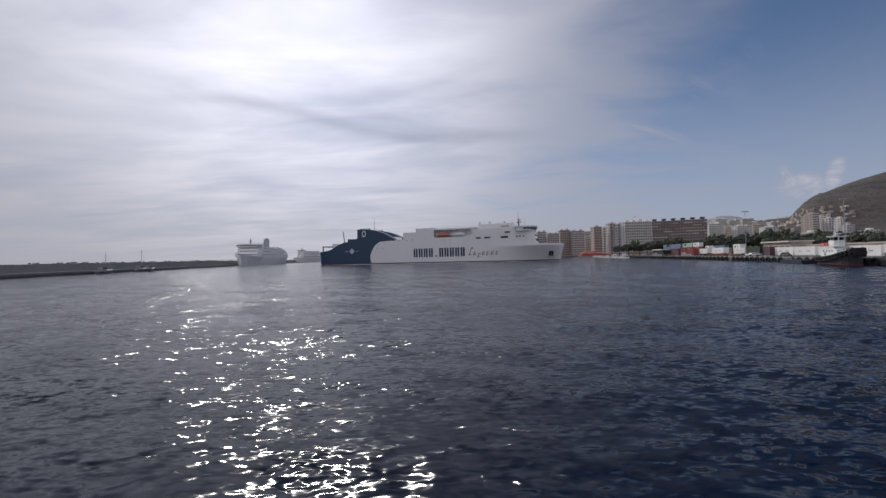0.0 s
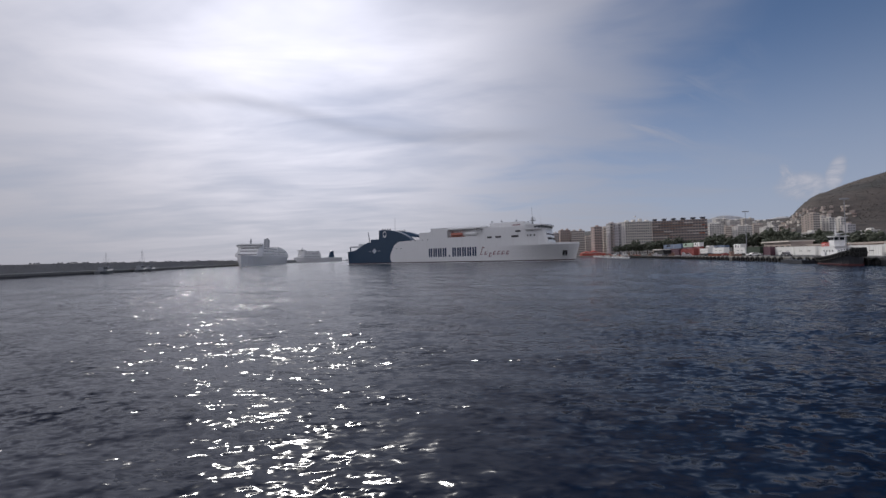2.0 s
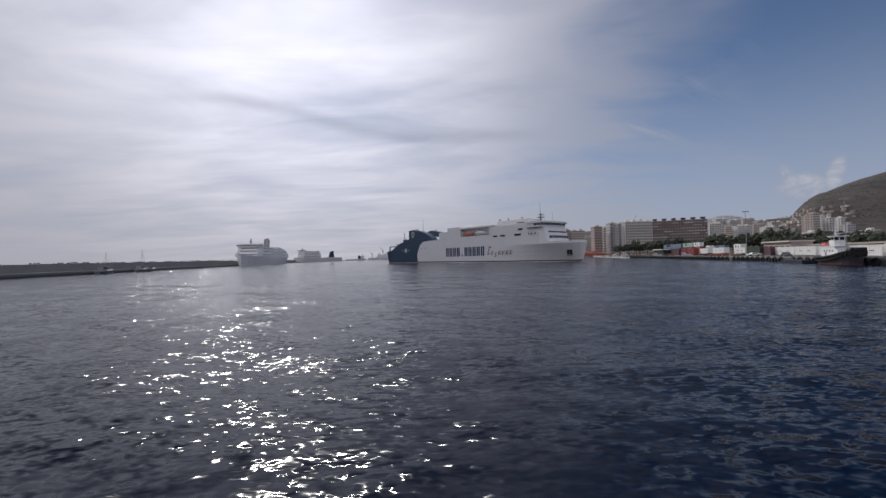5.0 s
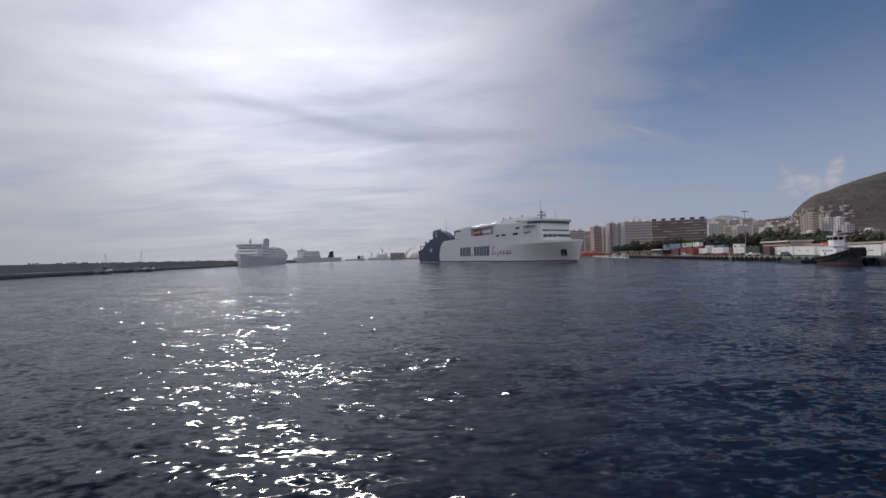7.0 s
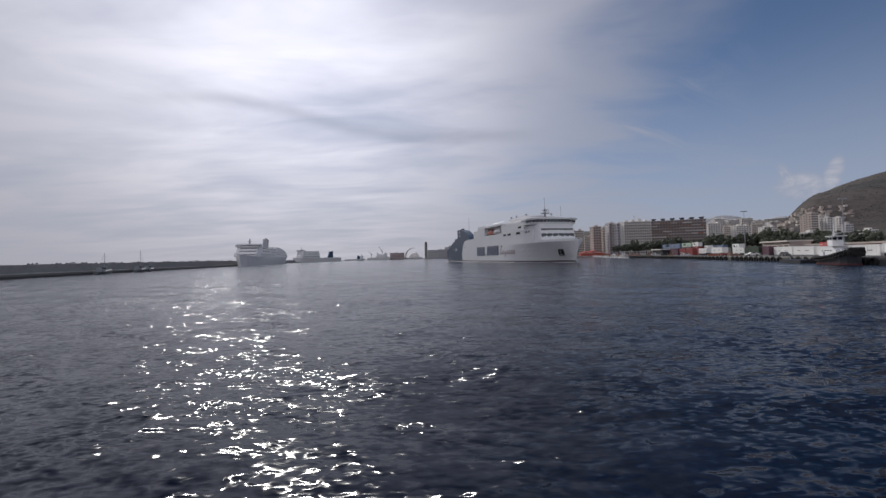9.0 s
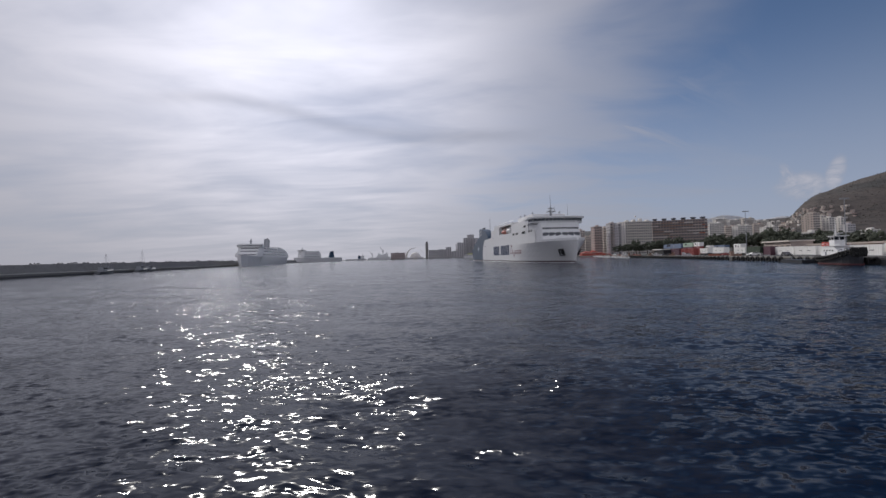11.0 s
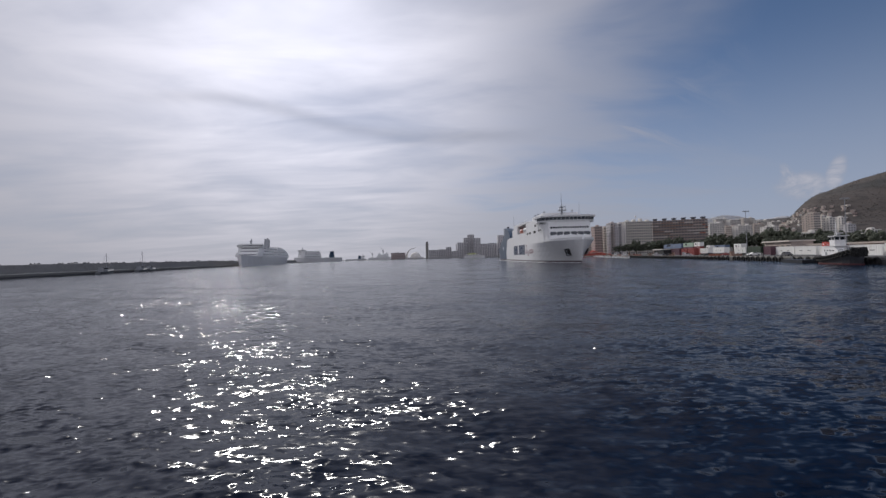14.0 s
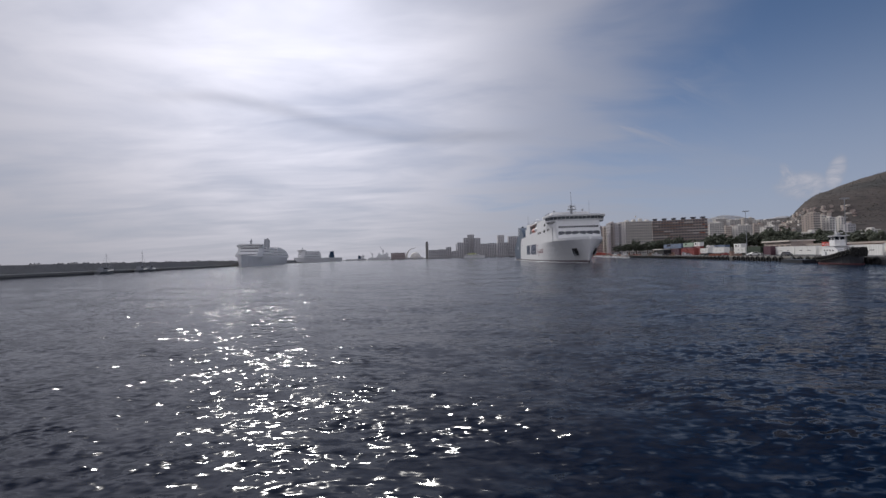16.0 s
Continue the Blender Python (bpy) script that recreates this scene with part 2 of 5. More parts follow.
def build_sea():
    (xs, gx), (ys, gy) = graded(-45, 45, 0.5, 4300, 1.014, 1.012), graded(-12, 62, 0.5, 4300, 1.3, 1.012)
    X, Y = np.meshgrid(xs, ys)
    gap = np.maximum(gx[None, :], gy[:, None])
    Z = np.zeros_like(X)
    rng = np.random.RandomState(4)
    for k in range(30):
        lam = 1.9 * 1.12 ** k
        a = math.radians(62 + rng.normal(0, 34))
        kx, ky = math.cos(a) * 2 * math.pi / lam, math.sin(a) * 2 * math.pi / lam
        amp = 0.017 * lam / (2 * math.pi) * min(1.0, (6 / lam) ** 0.9)
        ph = kx * X + ky * Y + rng.uniform(0, 6.28)
        keep = np.clip((lam / gap - 3.0) / 2.0, 0, 1)
        Z += keep * amp * (1.0 - 2.0 * np.abs(np.sin(ph / 2)) ** 1.3 if k % 2 else np.sin(ph))
    Z -= 0.02
    me = bpy.data.meshes.new("water")
    nx, ny = len(xs), len(ys)
    verts = np.stack([X, Y, Z], -1).reshape(-1, 3)
    i = np.arange(ny - 1)[:, None] * nx + np.arange(nx - 1)[None, :]
    quads = np.stack([i, i + 1, i + nx + 1, i + nx], -1).reshape(-1, 4)
    me.from_pydata(verts.tolist(), [], quads.tolist())
    me.polygons.foreach_set("use_smooth", [True] * len(me.polygons))
    me.materials.append(water_material())
    return tagged(new("water", me), "dark blue rippled harbour water glinting in the sun", "water", kind="structure")


sea = build_sea()

# ---- the big ferry ----
WHITE = mat("ship_white", (0.80, 0.795, 0.79), 0.38, 0, 0.06, 0.8, 0.08, 0.02, wear=(0.60, 0.57, 0.52))
NAVY = mat("ship_navy", (0.018, 0.050, 0.098), 0.4, 0, 0.15, 0.8, 0.1, 0.02)
LETTER = mat("letter_navy", (0.018, 0.040, 0.10), 0.5, 0, 0.1)
CRIMSON = mat("letter_red", (0.19, 0.026, 0.05), 0.5, 0, 0.1)
BOOT = mat("boot_topping", (0.055, 0.022, 0.028), 0.6, 0, 0.3)
GLASS = mat("dark_glass", (0.012, 0.016, 0.022), 0.12, 0, 0.1, bump=0)
# openings are built solid, the shade inside put into this near-black
HOLE = mat("dark_opening", (0.02, 0.02, 0.022), 0.8, 0, 0.2)
STEEL = mat("grey_steel", (0.30, 0.31, 0.33), 0.5, 0.2, 0.2)
ORANGE = mat("lifeboat_orange", (0.56, 0.21, 0.16), 0.45, 0, 0.12)
DECKRED = mat("deck_red", (0.35, 0.10, 0.07), 0.6, 0, 0.2)
DECKGREEN = mat("deck_green", (0.10, 0.20, 0.16), 0.7, 0, 0.2)

wl_x = [-93, -80, 35, 45, 55, 65, 75, 83, 88, 89.8]
wl_y = [11.6, 12.8, 12.8, 12.3, 10.8, 8.2, 4.9, 2.2, 0.6, 0.15]
dk_x = [-93, 50, 60, 70, 76, 82, 87, 90.5, 92.5]
dk_y = [12.8, 12.8, 12.6, 11.9, 10.9, 8.9, 6.2, 3.2, 0.4]


def half(x, z):
    """Half breadth of the hull at x and height z."""
    f = max(0.0, min(1.0, z / 10.6)) ** 1.15
    return (1 - f) * float(np.interp(x, wl_x, wl_y)) + f * float(np.interp(x, dk_x, dk_y))


def stem(z):
    return 89.6 + 2.9 * max(0.0, z) / 10.6


def build_ferry():
    s = thing("ferry", "large white car ferry with dark blue stern and funnel", "ferry")
    top = spline([-93, -85, -74, -70, 100], [10.4, 11.2, 16.4, 17.6, 17.6])
    # paint line between blue and white, curving forwards at the top
    cut = [(-46.3, 0.9), (-47.4, 3), (-47.8, 5.5), (-47.2, 8), (-45.8, 10.6), (-43.9, 14), (-38.5, 17.6)]
    blue = [[] for _ in range(13)]
    for i in range(13):
        ring = []
        for k, (cx, z) in enumerate(cut):
            x = -93 + (cx + 93) * i / 12
            ring.append((x, half(x, z), min(z, [0.9, 3, 5.5, 8, 10.6, 99, 99][k], top(x)) if z < 10.7 else max(10.4, min(z, top(x) - (17.6 - z) * 0.3))))
        blue[i] = [(x, -y, z) for x, y, z in ring] + [(x, y, z) for x, y, z in ring[::-1]]
    part("stern_hull", loft(blue), NAVY, s, "dark blue painted stern")
    white = []
    for i in range(25):
        ring = []
        for cx, z in cut:
            x = cx + (70 - cx) * i / 24
            ring.append((x, half(x, z), z))
        white.append([(x, -y, z) for x, y, z in ring] + [(x, y, z) for x, y, z in ring[::-1]])
    part("hull", loft(white), WHITE, s, "white painted steel hull with rust streaks")
    bow = []
    for i in range(22):
        u = 70 + 22.5 * i / 21
        ring = []
        for z in (0.9, 2, 3.5, 5.5, 7.5, 9, 10.6):
            xx = 70 + (u - 70) * (stem(z) - 70) / 22.5
            w = half(70 + (u - 70), z)
            ring.append((xx, max(0.12, w) if i < 21 else 0.1, z))
        bow.append([(x, -y, z) for x, y, z in ring] + [(x, y, z) for x, y, z in ring[::-1]])
    part("bow", loft(bow), WHITE, s)
    boot = []
    for i in range(40):
        u = -92.8 + (89.3 + 92.8) * i / 39
        boot.append([(u, y * (half(u, 0.3) + 0.03), z) for y, z in ((-1, -1.5), (-1, 0.95), (1, 0.95), (1, -1.5))])
    part("boot_topping", loft(boot), BOOT, s, "dark red boot topping at the waterline")
    # bulwark round the forecastle
    for sgn in (-1, 1):
        bul = bmesh.new()
        line = [(x, sgn * (half(x, 10.6) + 0.02)) for x in np.linspace(74, 92.3, 15)]
        for (xa, ya), (xb, yb) in zip(line, line[1:]):
            v = [bm_v for bm_v in (bul.verts.new((xa, ya, 10.5)), bul.verts.new((xb, yb, 10.5)), bul.verts.new((xb, yb, 11.7)), bul.verts.new((xa, ya, 11.7)))]
            bul.faces.new(v)
            w = [bul.verts.new((xa, ya - sgn * 0.25, 11.7)), bul.verts.new((xb, yb - sgn * 0.25, 11.7)), bul.verts.new((xb, yb - sgn * 0.25, 10.5)), bul.verts.new((xa, ya - sgn * 0.25, 10.5))]
            bul.faces.new(w)
            bul.faces.new((v[3], v[2], w[1], w[0]))
        bmesh.ops.remove_doubles(bul, verts=bul.verts, dist=0.01)
        part("bulwark", bul, WHITE, s)
    # upper works, flush with the hull's sides
    W = 12.8
    part("deckhouse", box(-20.3, -9.9, -W + 0.6, W - 0.6, 17.6, 22.8, 0.1), WHITE, s)
    part("deckhouse", box(-9.9, 4.2, -W, W, 17.6, 25.3, 0.1), WHITE, s)
    # lifeboat deck: set-back wall, floor lip, deck above on posts
    part("boat_deck_wall", box(4.2, 32, -W + 4, W - 4, 17.6, 23.4), WHITE, s)
    part("upper_deck", box(4.2, 36, -W, W, 23.4, 24.4, 0.05), WHITE, s)
    part("side_wall", box(32, 62, -W, W, 17.6, 23.2, 0.1), WHITE, s)
    part("top_house", box(35.7, 60, -9.5, 9.5, 23.2, 26.4, 0.15), WHITE, s)
    part("side_wall", box(4.2, 32, -W, -W + 0.25, 17.55, 18.2), WHITE, s)
    part("side_wall", box(4.2, 32, W - 0.25, W, 17.55, 18.2), WHITE, s)
    # front of the accommodation, raked and narrowing
    def slab(z):
        f = (z - 10.6) / 12
        return 76.0 - 3.2 * f
    rings = []
    for z in (10.4, 14, 17.6, 20.4):
        xf = slab(z)
        rings.append([(61.5, -12.5, z), (67, -12.1, z), (xf - 1.6, -11.0, z), (xf, -10.2, z), (xf + 0.5, 0, z), (xf, 10.2, z), (xf - 1.6, 11.0, z), (67, 12.1, z), (61.5, 12.5, z)])
    part("accommodation_front", loft(rings), WHITE, s)
    # bridge with wings
    rings = []
    for z, o in ((20.4, 0.0), (21.2, 0.25), (22.7, 0.8)):
        rings.append([(62.5, -14.3, z), (67, -14.5, z), (71 + o, -13.2, z), (73.6 + o, -8, z), (74.2 + o, 0, z), (73.6 + o, 8, z), (71 + o, 13.2, z), (67, 14.5, z), (62.5, 14.3, z)])
    bridge = part("bridge", loft(rings), WHITE, s)
    ws = bmesh.new()
    pts = [(67, -14.5), (71, -13.2), (73.6, -8), (74.2, 0), (73.6, 8), (71, 13.2), (67, 14.5)]
    for (xa, ya), (xb, yb) in zip(pts, pts[1:]):
        n = max(1, int(math.hypot(xb - xa, yb - ya) / 1.7))
        for k in range(n):
            f0, f1 = (k + 0.06) / n, (k + 0.94) / n
            quad = []
            for f, z, o in ((f0, 21.3, 0.33), (f1, 21.3, 0.33), (f1, 22.55, 0.83), (f0, 22.55, 0.83)):
                quad.append(ws.verts.new((xa + (xb - xa) * f + o, ya + (yb - ya) * f * 1.0, z)))
            ws.faces.new(quad)
            part("window", ws, mat("grey_glass", (0.12, 0.13, 0.145), 0.2, 0, 0.2, bump=0), bridge)
            ws = bmesh.new()
    ws.free()
    rings = []
    for z, o in ((22.7, 1.1), (23.5, 1.2), (23.7, 1.0)):
        rings.append([(61.8, -14.9, z), (67, -15.0, z), (71.4 + o, -13.7, z), (74 + o, -8.2, z), (74.6 + o, 0, z), (74 + o, 8.2, z), (71.4 + o, 13.7, z), (67, 15.0, z), (61.8, 14.9, z)])
    part("bridge_roof", loft(rings), WHITE, bridge)
    # rows of windows on the front
    one = mesh_of("window", box(-0.15, 0.15, -0.45, 0.45, -0.45, 0.45), GLASS)
    for k in range(16):
        y = -9 + 18 * k / 15
        share("window", one, s, Matrix.Translation((slab(17.6) + 0.5 - abs(y) * 0.045, y, 17.4)))
    wide = mesh_of("opening", box(-0.18, 0.18, -1.55, 1.55, -1.35, 1.35, 0.3), mat("lounge_glass", (0.10, 0.105, 0.12), 0.2, 0, 0.2, bump=0))
    for y in (-8.3, -5.0, -1.7, 1.7, 5.0, 8.3):
        share("window", wide, s, Matrix.Translation((slab(14.4) + 0.5 - abs(y) * 0.045, y, 13.9)))
    # side openings
    for sgn in (-1, 1):
        for x0, x1, z0, z1 in ((35, 38.4, 16.2, 17.3), (41, 45, 16.2, 17.3), (52.2, 57, 16.1, 17.3), (55, 58.5, 19.4, 20.5)):
            part("side_opening", box(x0, x1, sgn * W - 0.1, sgn * W + 0.06, z0, z1, 0.02), HOLE, s)
        for x in (62.6, 64.6, 67):
            part("porthole", box(x, x + 0.8, sgn * W - 0.1, sgn * W + 0.05, 16.4, 17.3), HOLE, s)
        for x in (-28, -24, -17.5, -13):
            part("porthole", box(x, x + 0.7, sgn * W - 0.1, sgn * W + 0.05, 17.0, 17.5), HOLE, s)
        for x in (-42, -37.5):
            part("porthole", box(x, x + 0.9, sgn * W - 0.1, sgn * W + 0.05, 11.5, 12.0), HOLE, s)
        part("red_board", box(52, 57.5, sgn * 9.6 - 0.12, sgn * 9.6 + 0.12, 24.0, 24.5), CRIMSON, s)
        # lifeboats in their davits
        for x0 in (6.5, 17.5):
            b = []
            for i in range(9):
                u = i / 8
                w = 1.5 * math.sin(math.pi * min(0.93, max(0.07, u))) ** 0.5
                b.append([(x0 + 9 * u, sgn * 11.1 + w * math.cos(q), 20.0 + 1.35 * math.sin(q) * (0.75 + 0.25 * math.sin(math.pi * u))) for q in np.linspace(0, 2 * math.pi, 11)[:-1]])
            boat = part("lifeboat", loft(b), ORANGE if x0 < 10 else WHITE, s, "orange enclosed lifeboat" if x0 < 10 else "white lifeboat", smooth=True)
            for x in (x0 + 1.2, x0 + 7.8):
                d = rod((x, sgn * 9.0, 18), (x, sgn * 11.4, 22.6), 0.22)
                add_rod(d, (x, sgn * 11.4, 22.6), (x, sgn * 11.2, 21.3), 0.1)
                part("davit", d, DECKRED if x0 < 10 else WHITE, s)
        part("deck_locker", box(4.6, 16.5, sgn * 9.4 - 0.5, sgn * 9.4 + 0.5, 17.7, 19.0, 0.05), DECKRED, s)
        # anchor pocket: a raised near-black box, the recess's shade in its colour
        x, z = 84.2, 5.0
        w = half(x, z)
        px = bmesh.new()
        add_box(px, -1.4, 1.4, -0.45, 0.45, -1.7, 1.7, 0.1)
        a = part("anchor_pocket", px, HOLE, s)
        slope = math.degrees(math.atan2(half(x - 2, z) - half(x + 2, z), 4))
        a.matrix_basis = pose(x, sgn * (w + 0.12), z, -sgn * 22, 0, -sgn * slope)
        an = rod((0, 0, -1.2), (0, 0, 1.0), 0.16)
        add_box(an, -0.9, 0.9, -0.2, 0.2, -1.3, -0.95)
        an = part("anchor", an, STEEL, a)
        an.location = (0, sgn * 0.5, 0)
        # funnel fin with its swept fairing
        fin = [(-73.6, 16.6), (-67.4, 16.7), (-67.2, 19.8), (-58.8, 19.8), (-58.6, 26.9), (-55, 27.1), (-49, 26.7), (-43, 25.6), (-37.5, 23.9), (-32.5, 21.6), (-29, 19.6), (-26.8, 17.5), (-73.6, 15.5)]
        part("funnel", prism(fin, sgn * 12.82, sgn * 7.6), NAVY, s, "dark blue funnel casing with swept fairing")
        for x in (-57, -54.5, -52, -49.5):
            part("exhaust_pipe", rod((x, sgn * 10, 26.5), (x, sgn * 10, 28.0), 0.45, 0.4, 10), HOLE, s)
        ring = bmesh.new()
        for k in range(24):
            a0, a1 = 2 * math.pi * k / 24, 2 * math.pi * (k + 1) / 24
            vs = [ring.verts.new((-52.8 + r * 0.8 * math.cos(q), sgn * 12.90, 23.4 + r * 1.1 * math.sin(q))) for q, r in ((a0, 1.5), (a1, 1.5), (a1, 2.2), (a0, 2.2))]
            ring.faces.new(vs)
        part("funnel_emblem", ring, WHITE, s, "plain white ring emblem")
        dia = bmesh.new()
        for cx, r0 in ((-63.6, 2.3),):
            vs = [dia.verts.new((cx + r0 * math.cos(q), sgn * 12.90, 10.4 + r0 * math.sin(q))) for q in (0, math.pi / 2, math.pi, 3 * math.pi / 2)]
            dia.faces.new(vs)
        add_box(dia, -69.5, -66.8, sgn * 12.86 - 0.03, sgn * 12.86 + 0.03, 10.25, 10.55)
        add_box(dia, -60.5, -57.8, sgn * 12.86 - 0.03, sgn * 12.86 + 0.03, 10.25, 10.55)
        part("stern_emblem", dia, mat("emblem_grey", (0.55, 0.6, 0.66), 0.5), s, "pale diamond emblem")
        # lettering as plain shapes
        ys = sgn * 12.86
        for k in range(10):
            x0 = -11.8 + 3.95 * k
            g0 = bmesh.new()
            if k == 4:
                add_box(g0, x0 + 1.0, x0 + 2.1, ys - 0.03, ys + 0.03, 4.4, 5.7)
            else:
                add_box(g0, x0, x0 + 1.3, ys - 0.03, ys + 0.03, 4.4, 10.7)
                add_box(g0, x0 + 1.75, x0 + 3.05, ys - 0.03, ys + 0.03, 4.4, 10.7)
            part("lettering_bar", g0, LETTER, s, "dark blue plain lettering shape")
        for k in range(7):
            x0 = 29.5 + 3.1 * k
            hgt = 5.6 if k == 0 else (2.4 if k != 2 else 3.0)
            zb = 4.9 if k != 2 else 3.4
            g0 = bmesh.new()
            add_prism(g0, [(x0, zb), (x0 + 0.5, zb), (x0 + 0.5 + hgt * 0.35, zb + hgt), (x0 + hgt * 0.35, zb + hgt)], ys - 0.03, ys + 0.03)
            add_prism(g0, [(x0 + 0.4, zb), (x0 + 2.0, zb + 0.5), (x0 + 2.2, zb + 0.95), (x0 + 0.5, zb + 0.4)], ys - 0.03, ys + 0.03)
            add_prism(g0, [(x0 + hgt * 0.35, zb + hgt), (x0 + hgt * 0.35 + 1.5, zb + hgt * 0.93), (x0 + hgt * 0.35 + 1.4, zb + hgt * 0.8), (x0 + hgt * 0.33, zb + hgt * 0.9)], ys - 0.03, ys + 0.03)
            part("script_bar", g0, CRIMSON, s, "dark red slanted script shape")
    # stern: mooring deck, ramps, white house
    part("stern_gallows", add_box(add_box(add_box(bmesh.new(), -92, -91.3, -11, -10.3, 10.4, 14.6), -92, -91.3, 10.3, 11, 10.4, 14.6), -92, -84, -11.2, 11.2, 14.3, 14.9), NAVY, s)
    part("stern_house", box(-84, -74, -9, 9, 10.5, 16.8, 0.1), WHITE, s)
    part("casing", box(-58, -30, -7.4, 7.4, 17.6, 20.5, 0.1), WHITE, s)
    part("stern_mast", rod((-75, -5, 16.6), (-76.6, -5, 26.8), 0.45, 0.3), STEEL, s)
    part("funnel_mast", rod((-47.5, -6, 24), (-47.5, -6, 36.5), 0.22, 0.08), STEEL, s)
    # main mast
    m = rod((62.8, 0, 23.5), (62.8, 0, 29.5), 0.75, 0.45)
    add_box(m, 61.6, 64.6, -2.0, 2.0, 27.0, 27.4)
    add_box(m, 62.0, 64.0, -1.4, 1.4, 28.9, 29.2)
    add_rod(m, (62.8, 0.0, 29), (62.4, 0, 36.5), 0.16, 0.07)
    add_rod(m, (64.2, 1.6, 27.4), (64.2, 1.6, 29.4), 0.1)
    part("mast", m, STEEL, s)
    part("radar", box(63.2, 63.6, -1.9, 1.9, 28.0, 28.35), WHITE, s)
    part("antenna", rod((66, 8, 23.6), (66, 8, 31), 0.1, 0.05), STEEL, s)
    for x, y in ((37, -8), (44, -8), (48, 6), (54, -7), (58, 7)):
        part("vent", add_box(rod((x, y, 26.3), (x, y, 27.3), 0.25), x - 0.5, x + 0.5, y - 0.4, y + 0.4, 27.2, 27.9, 0.1), STEEL, s)
    for sgn in (-1, 1):
        r = bmesh.new()
        for x in np.arange(5, 36, 3.0):
            z = 24.4
            add_rod(r, (x, sgn * 12.6, z), (x, sgn * 12.6, z + 1.1), 0.05, n=4)
        add_rod(r, (4.3, sgn * 12.6, 25.5), (35.5, sgn * 12.6, 25.5), 0.05, n=4)
        add_rod(r, (4.3, sgn * 12.6, 25.0), (35.5, sgn * 12.6, 25.0), 0.04, n=4)
        part("railing", r, WHITE, s)
    # foam along the waterline
    foam = mat("sea_white", (0.75, 0.78, 0.80), 0.7, 0, 0.3, 1.0, 0.2, 0.05)
    for sgn in (-1, 1):
        fb = bmesh.new()
        last = None
        for k in range(150):
            x = -93.5 + 183 * k / 149
            w = half(x, 0.2) + 0.05
            out = w + max(0.02, 0.25 + 1.3 * noise.noise(Vector((x / 3.1, sgn * 4.0, 1.0))) + (0.9 if x < -70 else 0.0))
            now = [fb.verts.new((x, sgn * (w - 0.3), -0.3)), fb.verts.new((x, sgn * w, 0.16)), fb.verts.new((x, sgn * out, 0.02)), fb.verts.new((x, sgn * (out + 0.1), -0.3))]
            if last:
                for i in range(3):
                    fb.faces.new((last[i], now[i], now[i + 1], last[i + 1]))
            last = now
        bmesh.ops.recalc_face_normals(fb, faces=fb.faces)
        part("foam", fb, foam, s, "thin white foam along the waterline")
    part("foredeck", box(70, 88, -4, 4, 10.55, 10.75), DECKGREEN, s)
    return s


ferry = build_ferry()

# ---- more materials ----
CONC = mat("concrete", (0.22, 0.21, 0.195), 0.85, 0, 0.3, 1.5, 0.08, 0.05, wear=(0.16, 0.15, 0.14))
DARKCONC = mat("wet_concrete", (0.07, 0.07, 0.07), 0.7, 0, 0.4, 1.5, 0.2, 0.08)
ASPHALT = mat("asphalt", (0.06, 0.058, 0.056), 0.9, 0, 0.3, 2.0, 0.05, 0.03)
ROCK = mat("breakwater_rock", (0.17, 0.17, 0.175), 0.9, 0, 0.5, 0.8, 0.1, 0.2)
UMBER = mat("umber_render", (0.33, 0.265, 0.24), 0.8, 0, 0.2, 1.0, 0.08, 0.03)
TAN = mat("tan_render", (0.45, 0.375, 0.33), 0.8, 0, 0.15, 1.0, 0.05, 0.02)
PINK = mat("pink_render", (0.47, 0.36, 0.325), 0.8, 0, 0.15, 1.0, 0.05, 0.02)
CREAM = mat("cream_render", (0.60, 0.545, 0.49), 0.8, 0, 0.15, 1.0, 0.05, 0.02)
PALE = mat("white_render", (0.70, 0.67, 0.63), 0.8, 0, 0.12, 1.0, 0.05, 0.02)
# grey lightened to hold the haze over the far city
GREY = mat("grey_render", (0.56, 0.54, 0.55), 0.8, 0, 0.15, 1.0, 0.05, 0.02)
BROWN = mat("brown_cladding", (0.28, 0.18, 0.14), 0.75, 0, 0.2, 1.0, 0.08, 0.03)
RUST = mat("rust_red_cladding", (0.36, 0.13, 0.08), 0.75, 0, 0.2)
PANE = mat("window_pane", (0.11, 0.115, 0.125), 0.3, 0, 0.2, bump=0)
BOXRED = mat("container_red", (0.24, 0.04, 0.035), 0.55, 0, 0.25, wear=(0.12, 0.05, 0.03))
BOXGREEN = mat("container_green", (0.035, 0.055, 0.035), 0.6, 0, 0.25)
BOXPURPLE = mat("container_maroon", (0.11, 0.05, 0.07), 0.6, 0, 0.25)
BOXWHITE = mat("container_white", (0.80, 0.79, 0.765), 0.5, 0, 0.1, wear=(0.45, 0.40, 0.34))
BOXBLUE = mat("container_blue", (0.10, 0.14, 0.22), 0.6, 0, 0.2)
PALEGREEN = mat("pale_green_panel", (0.32, 0.42, 0.33), 0.6)
RUBBER = mat("black_rubber", (0.015, 0.015, 0.015), 0.85, 0, 0.3)
SIGNRED = mat("red_panel", (0.60, 0.07, 0.05), 0.5, 0, 0.15)
TENT = mat("orange_red_awning", (0.42, 0.075, 0.05), 0.7, 0, 0.15)
LEAF = mat("dark_foliage", (0.078, 0.088, 0.060), 0.8, 0, 0.7, 1.2, 0.3, 0.0)
BARK = mat("bark", (0.10, 0.075, 0.05), 0.9, 0, 0.4)
SLATE = mat("slate_grey", (0.09, 0.09, 0.10), 0.8)
LIME = mat("lime_green_panel", (0.55, 0.58, 0.22), 0.5)


